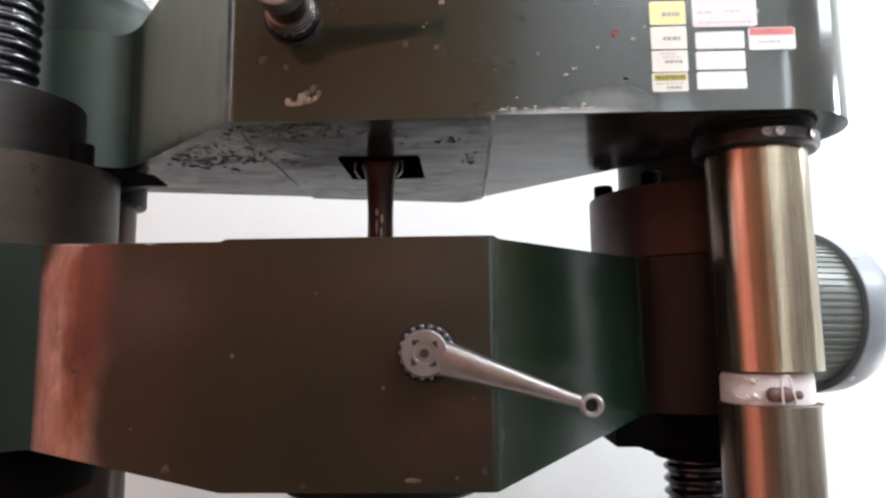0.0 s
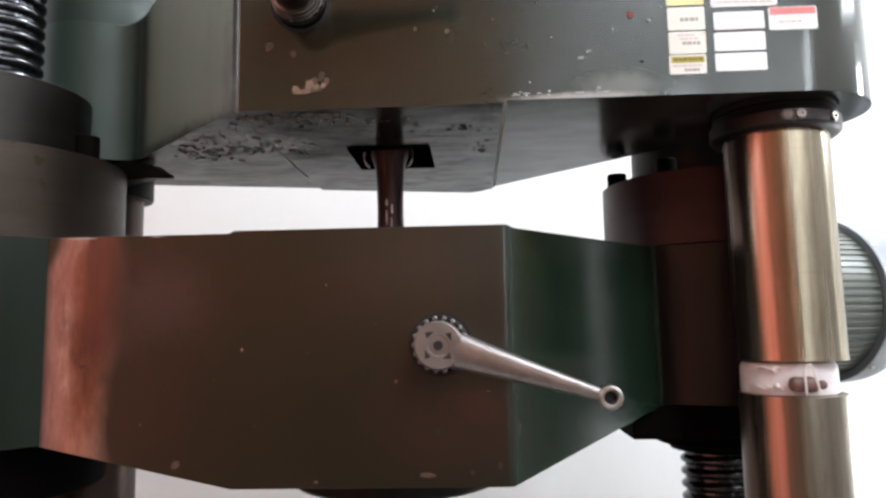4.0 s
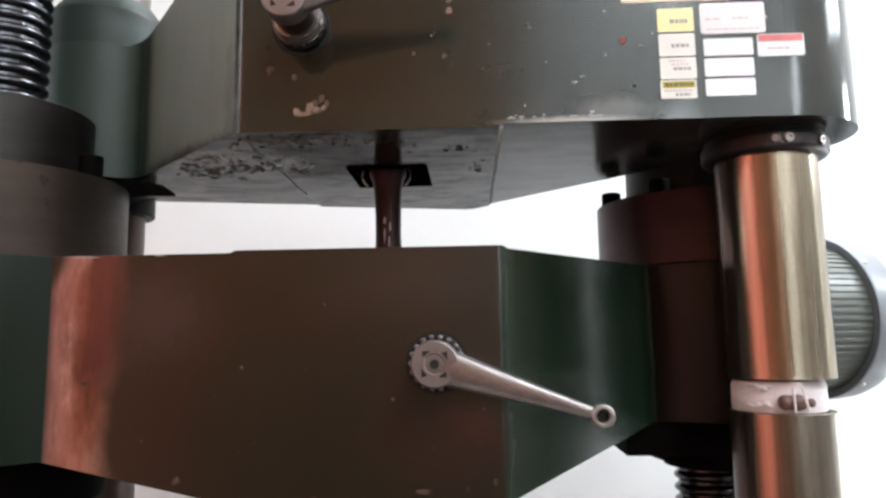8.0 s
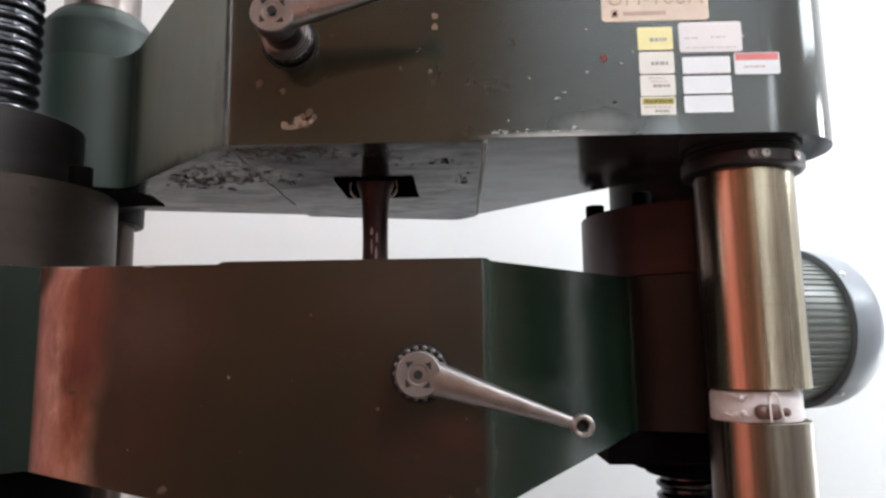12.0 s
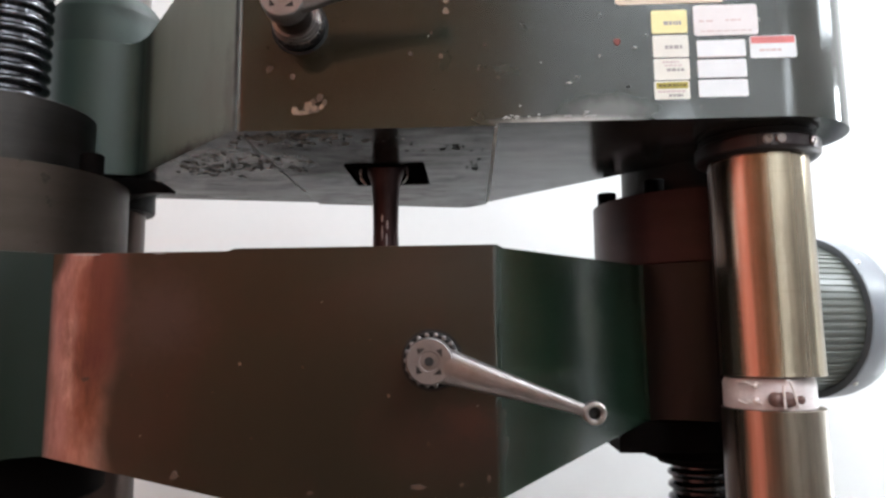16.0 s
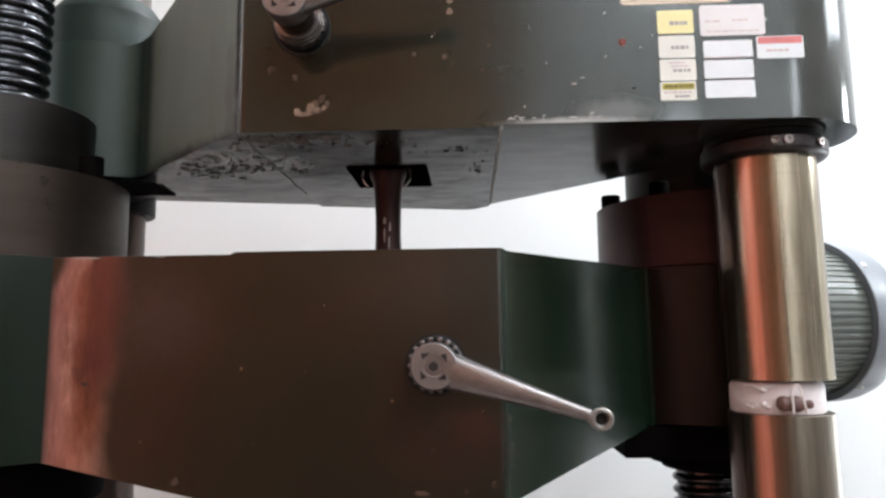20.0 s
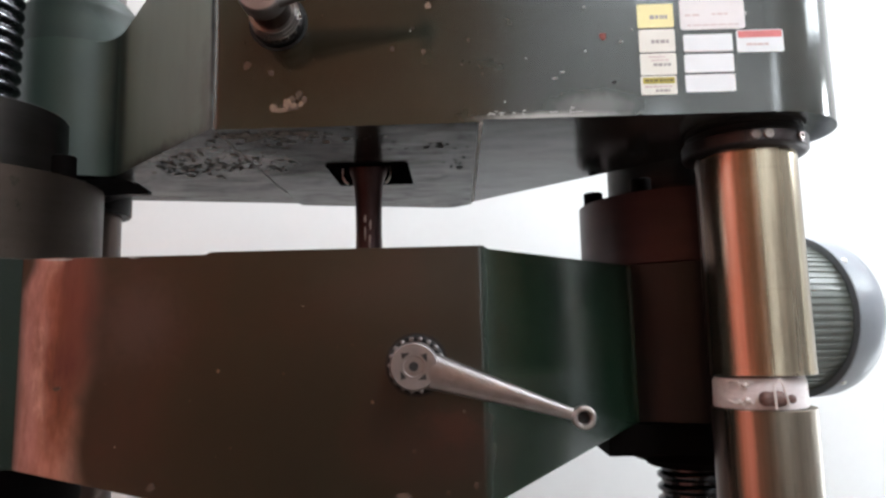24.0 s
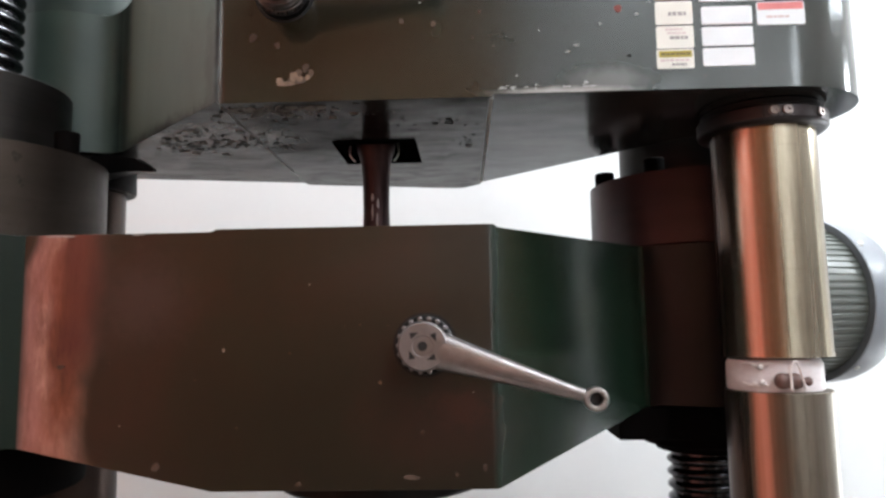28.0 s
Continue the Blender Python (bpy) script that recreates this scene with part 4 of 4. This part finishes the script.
def lever(owner, hub, tip, base_y, ring, tooth_metal):
    """A clamping lever: a hub with cut-outs, a tapered arm and an eye at its end, on a toothed ring."""
    hx, hy, hz = hub
    lv = part("lever", lathe([(0.0, 0.0), (0.0235, 0.0), (0.0252, 0.003), (0.0252, 0.0235), (0.0235, 0.026), (0.0105, 0.026), (0.0105, 0.0245), (0.0, 0.0245)], toward_viewer(hx, hy + 0.026, hz), 48), LEVER_STEEL, owner, "satin metal clamping lever", bevel=0.0006)
    a, b = Vector((hx, hy + 0.013, hz)), Vector(tip) + Vector((0, 0.006, 0))
    way = b - a
    length = way.length
    q = way.to_track_quat("Z", "Y").to_matrix().to_4x4()
    bm = bmesh.new()
    rings = []
    for i in range(15):
        s = i / 14
        w = 0.0135 * (1 - s) ** 1.1 + 0.0062
        d = 0.0055 * (1 - s) + 0.0052
        c = a + way * (0.06 + 0.88 * s)
        up = Vector((0, -1, 0)) - way.normalized() * Vector((0, -1, 0)).dot(way.normalized())
        up.normalize()
        side = way.normalized().cross(up)
        rings.append([bm.verts.new(c + side * w * math.copysign(abs(math.cos(t)) ** 0.75, math.cos(t)) + up * d * math.copysign(abs(math.sin(t)) ** 0.75, math.sin(t))) for t in (2 * math.pi * k / 20 for k in range(20))])
    for p, r in zip(rings, rings[1:]):
        for k in range(20):
            bm.faces.new((p[k], p[(k + 1) % 20], r[(k + 1) % 20], r[k]))
    bm.faces.new(rings[0]), bm.faces.new(rings[-1])
    part("arm", bm, LEVER_STEEL, lv, smooth=50)
    tx, ty, tz = tip
    part("eye", lathe([(0.0062, 0.0), (0.0105, 0.0), (0.0118, 0.0015), (0.0118, 0.0135), (0.0105, 0.015), (0.0075, 0.015), (0.0062, 0.0135), (0.0062, 0.0)], toward_viewer(tx, ty + 0.013, tz), 32), EYE_STEEL, lv, "bright ring at the arm's end", bevel=0.0004)
    part("eye_core", lathe([(0.0, 0.0), (0.0064, 0.0), (0.0064, 0.006), (0.0, 0.006)], toward_viewer(tx, ty + 0.013, tz), 20), DARK, lv)
    part("pivot", lathe([(0.0, 0.0), (0.0048, 0.0), (0.0048, 0.003), (0.0, 0.003)], toward_viewer(hx, hy + 0.0005, hz), 20), DARK, lv)
    # dark plates stand in for the shade inside the hub's cut-outs
    for k in range(4):
        t = radians(34 + 90 * k)
        c, s = math.cos(t), math.sin(t)
        pts = [(hx + c * r - s * w, hz + s * r + c * w) for r, w in ((0.0185, 0.0034), (0.0125, 0.0055), (0.0135, -0.0045))]
        part("cut_out", slab_xz(pts, hy - 0.0004, 0.001), DARK, lv)
    part("shaft", lathe([(0.0, 0.0), (0.0225, 0.0), (0.0225, base_y - hy - 0.02), (0.0, base_y - hy - 0.02)], toward_viewer(hx, base_y + 0.004, hz), 40), DARK_REDDISH, lv, "dark oily shaft", bevel=0.001)
    cog = part("toothed_ring", lathe([(0.0, 0.0), (ring, 0.0), (ring, 0.010), (ring - 0.003, 0.013), (0.0, 0.013)], toward_viewer(hx, base_y + 0.001, hz), 48), BLACK_OXIDE, owner, "dark toothed ring", bevel=0.0006)
    for k in range(18):
        t = 2 * math.pi * k / 18
        part("tooth", lathe([(0.0, 0.0), (0.0026, 0.0), (0.0026, 0.004), (0.0016, 0.005), (0.0, 0.005)], toward_viewer(hx + (ring - 0.003) * math.cos(t), base_y - 0.011, hz + (ring - 0.003) * math.sin(t)), 10), tooth_metal, cog)
    # a dark disc for the shadow round the toothed ring
    part("shadow_disc", lathe([(0.0, 0.0), (ring + 0.0035, 0.0), (ring + 0.0035, 0.0012), (0.0, 0.0012)], toward_viewer(hx, base_y + 0.0004, hz), 48), DARK, owner)


lever(lower, (-0.0436, 0.7208, 1.4809), (0.1233, 0.701, 1.4286), FRONT, 0.031, LEVER_STEEL)
for d, r in ((0.030, 0.0262), (0.024, 0.0274), (0.018, 0.0285)):
    part("shaft_ring", lathe([(0.02, 0.0), (r, 0.0), (r + 0.0008, 0.0012), (r, 0.0026), (0.02, 0.0026), (0.02, 0.0)], toward_viewer(-0.1990, FRONT - d + 0.0026, 1.8745), 48), EYE_STEEL, upper, "shiny steel ring round the lever's shaft")
lever(upper, (-0.1990, 0.6915, 1.8745), (-0.0274, 0.676, 1.9013), FRONT, 0.031, NUT_STEEL)

# ---- the columns ----
right = thing("guide_column", (COL_R[0], COL_R[1], 0.55), "polished column in tarnished plated sleeves, taped at the joint", "column", "columns of the machine")
part("shaft", lathe([(0.0, 0.55), (0.05, 0.55), (0.05, UP_TOP + 0.45), (0.0, UP_TOP + 0.45)], upright(*COL_R)), COLUMN, right, bevel=0.002)
SLEEVE_AT = (COL_R[0] + 0.0042, COL_R[1])
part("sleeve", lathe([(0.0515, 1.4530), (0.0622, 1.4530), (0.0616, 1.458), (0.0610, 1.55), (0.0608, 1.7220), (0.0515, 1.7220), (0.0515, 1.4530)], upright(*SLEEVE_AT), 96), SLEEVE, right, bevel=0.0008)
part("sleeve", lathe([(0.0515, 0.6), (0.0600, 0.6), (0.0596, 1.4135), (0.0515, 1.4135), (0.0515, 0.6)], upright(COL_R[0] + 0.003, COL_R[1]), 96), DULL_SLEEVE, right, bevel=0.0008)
ringp = part("collar_ring", lathe([(0.0515, 1.7215), (0.0690, 1.7215), (0.0725, 1.7235), (0.0750, 1.7262), (0.0750, 1.7405), (0.0735, 1.7425), (0.0515, 1.7425), (0.0515, 1.7215)], upright(*SLEEVE_AT), 96), COLLAR_STEEL, right, "dark split clamping ring", bevel=0.0008)
part("collar_flange", lathe([(0.0515, 1.7425), (0.0690, 1.7425), (0.0705, 1.744), (0.0705, UP_LOBE - 0.0005), (0.0515, UP_LOBE - 0.0005), (0.0515, 1.7425)], upright(*SLEEVE_AT), 72), BLACK_OXIDE, right)
for a in (-102, -91, -56):
    m = upright(*SLEEVE_AT, 1.7335) @ Matrix.Rotation(radians(a), 4, "Z") @ Matrix.Translation((0.0737, 0, 0)) @ Matrix.Rotation(radians(90), 4, "Y")
    part("set_screw", lathe([(0.0, 0.0), (0.0062, 0.0), (0.0062, 0.003), (0.0050, 0.0040), (0.0024, 0.0040), (0.0024, 0.002), (0.0, 0.002)], m, 18), COLUMN, ringp, "worn socket screw head")
bm = box(0.0727, 0.0755, -0.0012, 0.0012, 1.7240, 1.7420)
bmesh.ops.transform(bm, matrix=upright(*SLEEVE_AT) @ Matrix.Rotation(radians(-110.5), 4, "Z"), verts=bm.verts)
part("split", bm, DARK, ringp, "gap of the split ring")
band = part("tape_band", lathe([(0.0505, 1.4145), (0.0532, 1.4145), (0.0537, 1.4200), (0.0532, 1.4450), (0.0505, 1.4500), (0.0505, 1.4145)], upright(*COL_R), 72), TAPE, right, "white tape wound round the joint")


def on_band(angle, z, r=0.0555):
    return (COL_R[0] + r * math.cos(radians(angle)), COL_R[1] + r * math.sin(radians(angle)), z)


for pts in ([on_band(-150 + 6 * i, 1.4455 + 0.0016 * math.sin(i * 1.3)) for i in range(6)], [on_band(-150 + 6 * i, 1.4225 + 0.0018 * math.cos(i * 1.7)) for i in range(6)],
            [on_band(-100 + 0.85 * i, 1.4500 - 0.00042 * (i - 6) ** 2, 0.0690) for i in range(14)], [on_band(-100 + 0.1 * i, 1.4460 - 0.0040 * i, 0.0700) for i in range(8)],
            [on_band(-92 + 0.7 * i, 1.4460 - 0.0038 * i, 0.0690) for i in range(8)], [on_band(-140 + 3 * i, 1.4480 - 0.006 * math.sin(i * 0.7) ** 2, 0.0553) for i in range(7)], [on_band(-142 + 3 * i, 1.4190 + 0.006 * math.sin(i * 0.8) ** 2, 0.0553) for i in range(7)]):
    part("tie_wire", tube(pts, 0.0014, 8), WIRE, band, smooth=80)
for a, z, s in ((-128, 1.4425, 0.004), (-127, 1.4250, 0.004)):
    part("knot", lathe([(0.0, -s), (s * 0.8, -s * 0.6), (s, 0.0), (s * 0.8, s * 0.6), (0.0, s)], upright(*on_band(a, z, 0.0545)), 12), WIRE, band, smooth=80)
m = Matrix.Translation(on_band(-94.5, 1.4275, 0.0585)) @ Matrix.Rotation(radians(-4), 4, "Z") @ Matrix.Rotation(radians(91), 4, "Y") @ Matrix.Diagonal((0.95, 0.95, 0.76, 1.0))
part("tag", lathe([(0.0, -0.026), (0.0056, -0.025), (0.0086, -0.021), (0.0093, -0.016), (0.0086, -0.011), (0.0084, -0.009), (0.0094, -0.005), (0.0100, 0.002), (0.0086, 0.009), (0.0060, 0.013), (0.0040, 0.015), (0.0050, 0.018), (0.0056, 0.022), (0.0040, 0.0255), (0.0, 0.0262)], m, 18), TAG, band, "small brown tied plug", smooth=60)

left = thing("guide_column", (COL_L[0], COL_L[1], 0.55), "polished steel column beneath and above the upper crosshead", "column", "columns of the machine")
part("shaft", lathe([(0.0, 0.55), (0.0545, 0.55), (0.0545, 1.82), (0.0, 1.82)], upright(*COL_L), 96), COLUMN, left, bevel=0.002)
part("shaft", lathe([(0.0, 1.82), (0.058, 1.82), (0.058, UP_TOP + 0.75), (0.0, UP_TOP + 0.75)], upright(COL_L[0] - 0.004, COL_L[1] - 0.002), 96), COLUMN, left, bevel=0.002)
part("lower_sleeve", lathe([(0.0545, 0.63), (0.0592, 0.63), (0.0592, 1.7055), (0.0545, 1.7055), (0.0545, 0.63)], upright(*COL_L), 96), DARK_REDDISH, left, "dark reddish sleeve")
collar = part("collar_ring", lathe([(0.0560, 1.7055), (0.0715, 1.7055), (0.0735, 1.708), (0.0735, UP_LOBE - 0.0005), (0.0560, UP_LOBE - 0.0005), (0.0560, 1.7055)], upright(*COL_L), 72), BLACK_OXIDE, left, "dark clamping ring")
# a tapered lug of the ring, which points forward under the casting
lug = bmesh.new()
rows = []
for x, y, w, z0, z1 in ((-0.548, 1.016, 0.014, 1.716, 1.748), (-0.500, 0.990, 0.012, 1.719, 1.7465), (-0.455, 0.966, 0.007, 1.7165, 1.735), (-0.424, 0.950, 0.002, 1.7125, 1.7165)):
    rows.append([lug.verts.new((x + 0.5 * w * sx, y + 0.85 * w * sx, z)) for sx, z in ((-1, z0), (1, z0), (1, z1), (-1, z1))])
for p, q in zip(rows, rows[1:]):
    for k in range(4):
        lug.faces.new((p[k], p[(k + 1) % 4], q[(k + 1) % 4], q[k]))
lug.faces.new(rows[0]), lug.faces.new(rows[-1])
part("clamp_lug", lug, BLACK_OXIDE, collar, "tapered dark lug", smooth=60)

# ---- the screws and their nuts ----


def drive_screw(at, z0, z1, r, pitch, label):
    """A coarse trapezoid thread, wound as one helix."""
    ob = thing("drive_screw", (at[0], at[1], z0), label, "drive screw", "drive screws of the machine")
    seg, steps = 40, 8
    prof = [(0.0, r - 0.0012), (0.10, r), (0.26, r), (0.38, r - 0.0012), (0.58, r - 0.0065), (0.80, r - 0.0065), (1.0, r - 0.0012)]
    bm = bmesh.new()
    turns = int((z1 - z0) / pitch)
    rings = []
    for k in range(seg + 1):
        a, row = 2 * math.pi * k / seg, []
        for t in range(turns):
            for f, rad in prof[:-1]:
                row.append(bm.verts.new((at[0] + rad * math.cos(a), at[1] + rad * math.sin(a), z0 + (t + f + k / seg) * pitch)))
        rings.append(row)
    for p, q in zip(rings, rings[1:]):
        for i in range(len(p) - 1):
            bm.faces.new((p[i], q[i], q[i + 1], p[i + 1]))
    bmesh.ops.remove_doubles(bm, verts=bm.verts, dist=1e-5)
    part("thread", bm, SCREW_STEEL, ob, smooth=40)
    part("core", lathe([(0.0, z0), (r - 0.008, z0), (r - 0.008, z1), (0.0, z1)], upright(*at), 40), SCREW_STEEL, ob)


def screw_nut(at, z_top, r_top, r_cap, bolts, turn, tall, steel, label):
    """A nut: a bolted drum on the crosshead and a cap over it."""
    ob = thing("screw_nut", (at[0], at[1], LOW_TOP), label, "nut housing", "nut housings of the screws")
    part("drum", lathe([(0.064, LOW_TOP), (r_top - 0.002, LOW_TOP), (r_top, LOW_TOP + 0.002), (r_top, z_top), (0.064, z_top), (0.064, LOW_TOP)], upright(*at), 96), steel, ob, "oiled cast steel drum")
    part("cap", lathe([(0.064, z_top), (r_cap, z_top), (r_cap, z_top + 0.0965), (r_cap - 0.001, z_top + 0.0975), (0.064, z_top + 0.098), (0.064, z_top)], upright(*at), 96), NUT_DARK, ob, "dark round cap")
    for k in range(bolts):
        a = radians(turn + 360 / bolts * k)
        m = upright(at[0] + (r_top - 0.0175) * math.cos(a), at[1] + (r_top - 0.0175) * math.sin(a), z_top)
        part("bolt", lathe([(0.0, 0.0), (0.0150, 0.0), (0.0150, tall - 0.0015), (0.0138, tall), (0.0075, tall), (0.0075, tall - 0.008), (0.0, tall - 0.008)], m, 24), BLACK_AND_SHADE, ob, "black socket bolt")
    return ob


drive_screw(SCREW_L, 0.5, 2.6, 0.0575, 0.0186, "greased coarse steel screw rising from its nut")
drive_screw(SCREW_R, 0.5, 1.95, 0.0585, 0.0190, "oily coarse steel screw behind the column")
nut_l = screw_nut(SCREW_L, 1.7235, 0.168, 0.1193, 6, -10, 0.030, NUT_STEEL, "bolted nut housing of worn oily steel")
nut_r = screw_nut(SCREW_R, 1.7145, 0.1585, 0.110, 8, -174, 0.021, RED_REFLECTION_NUT, "dark bolted nut housing with a painted red reflection")
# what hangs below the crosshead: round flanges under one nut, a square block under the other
part("bottom_flange", lathe([(0.064, 1.377), (0.154, 1.377), (0.154, 1.310), (0.151, 1.3065), (0.064, 1.3065), (0.064, 1.377)], upright(*SCREW_L), 72), BLACK_AND_SHADE, nut_l, "black flange below the crosshead", bevel=0.001)
part("bottom_flange", lathe([(0.064, 1.3065), (0.0945, 1.3065), (0.0945, 1.2905), (0.0925, 1.2885), (0.064, 1.2885), (0.064, 1.3065)], upright(*SCREW_L), 72), BLACK_AND_SHADE, nut_l, bevel=0.001)
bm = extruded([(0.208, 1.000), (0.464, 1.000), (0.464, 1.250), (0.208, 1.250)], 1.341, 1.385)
part("bottom_block", bm, BLACK_AND_SHADE, nut_r, "black square block below the crosshead", bevel=0.002)
part("bottom_flange", lathe([(0.066, 1.341), (0.0960, 1.341), (0.0950, 1.3215), (0.0935, 1.3200), (0.0760, 1.3195), (0.0730, 1.3090), (0.066, 1.3090), (0.066, 1.341)], upright(*SCREW_R), 72), BLACK_AND_SHADE, nut_r, bevel=0.0008)

# ---- the test bar ----
bar = thing("test_bar", (BAR_X, BAR_Y, 1.45), "dull dark steel tensile test bar held in the jaws", "test bar")
part("bar", lathe([(0.0, 1.45), (0.024, 1.45), (0.024, 1.60), (0.0205, 1.618), (0.0192, 1.640), (0.0186, 1.662), (0.0188, 1.682), (0.0194, 1.705), (0.0208, 1.725), (0.0232, 1.738), (0.0272, 1.748), (0.0285, 1.757), (0.0285, 1.85), (0.0, 1.85)], upright(BAR_AT, BAR_Y), 48), BAR_STEEL, bar, smooth=60)
for k, (dx_, z, w, h) in enumerate(((-0.003, 1.677, 0.0022, 0.007), (0.0045, 1.668, 0.0016, 0.009), (-0.0032, 1.655, 0.0014, 0.013), (0.0035, 1.646, 0.0014, 0.014))):
    rnd = random.Random(90 + k)
    pts = [(BAR_AT + dx_ + w * (0.6 + 0.4 * rnd.random()) * math.cos(2 * math.pi * i / 12), z + h * (0.6 + 0.4 * rnd.random()) * math.sin(2 * math.pi * i / 12)) for i in range(12)]
    part("scratch", slab_xz(pts, BAR_Y - 0.0194, 0.003), plain("scratched_steel", (0.48, 0.47, 0.46), 0.45, 0.2) if k == 0 else bpy.data.materials["scratched_steel"], bar)

# ---- the motor ----
MX, MY, MZ, MR = 0.6328, 1.34, 1.5362, 0.1516
motor = thing("electric_motor", (MX - 0.1, MY - 0.04, MZ - MR - 0.05), "finned green electric motor with a grey fan cowl", "motor")
axis = Matrix.Translation((MX, MY, MZ)) @ Matrix.Rotation(radians(20), 4, "Z") @ Matrix.Rotation(radians(90), 4, "Y")
part("housing", lathe([(0.0, -0.215), (0.112, -0.215), (0.1366, -0.205), (0.1366, 0.035), (0.0, 0.035)], axis, 96), MOTOR_GREEN, motor)
for k in range(70):
    bm = box(0.125, 0.1388, -0.0036, 0.0036, -0.20, 0.03)
    bmesh.ops.transform(bm, matrix=axis @ Matrix.Rotation(2 * math.pi * k / 70, 4, "Z"), verts=bm.verts)
    part("fin", bm, MOTOR_GREEN, motor, bevel=0.0012, segments=2)
part("end_shield", lathe([(0.0, -0.232), (0.09, -0.232), (0.124, -0.222), (0.139, -0.214), (0.139, -0.196), (0.0, -0.196)], axis, 72), MOTOR_GREEN, motor, bevel=0.002)
cowl = part("fan_cowl", lathe([(0.1405, 0.032), (0.1405, 0.001), (0.1430, 0.0), (MR - 0.0015, 0.0), (MR, 0.0015), (MR - 0.0003, 0.030), (MR - 0.002, 0.050), (MR - 0.0065, 0.066), (MR - 0.018, 0.079), (MR - 0.045, 0.087), (0.05, 0.090), (0.0, 0.090)], axis, 128), MOTOR_GREY, motor, "smooth grey fan cowl", smooth=40)
part("cowl_rim", lathe([(0.1392, -0.0012), (0.1508, -0.0012), (0.1512, -0.0002), (0.1512, 0.0012), (0.1392, 0.0012), (0.1392, -0.0012)], axis, 128), RIM_GREY, motor, "dark inner lip of the cowl")
for a in (-128, -38, 52, 142):
    m = axis @ Matrix.Rotation(radians(a), 4, "Z") @ Matrix.Translation((MR - 0.002, 0, 0.012)) @ Matrix.Rotation(radians(90), 4, "Y")
    part("screw", lathe([(0.0, 0.0), (0.0050, 0.0), (0.0050, 0.003), (0.003, 0.0046), (0.0, 0.0046)], m, 14), BRIGHT_EDGE, cowl, "bright cowl screw")
part("bracket", box(0.43, 0.575, MY - 0.11, MY + 0.05, MZ - MR - 0.02, MZ - MR + 0.045), MOTOR_GREEN, motor, bevel=0.004)

# ---- what carries the machine ----
base = thing("machine_base", (BAR_X, 1.0, 0.0), "dark green base of the testing machine on the floor", "machine base")
part("plinth", box(-0.95, 0.72, 0.6, 1.45, 0.0, 0.45), GREEN, base, bevel=0.012)
part("table", box(-0.9, 0.67, 0.65, 1.4, 0.45, 0.62), GREEN, base, bevel=0.01)
part("motor_post", box(0.44, 0.56, MY - 0.09, MY + 0.03, 0.45, MZ - MR - 0.02), GREEN, base, bevel=0.004)


def motions():
    """The upper crosshead, its columns and the bar creep upwards through the clip."""
    for ob in (upper, right, left, bar):
        x, y, z = ob.location
        walk(ob, [(t, pose(x, y, z + up)) for t, up in LIFT])


motions()
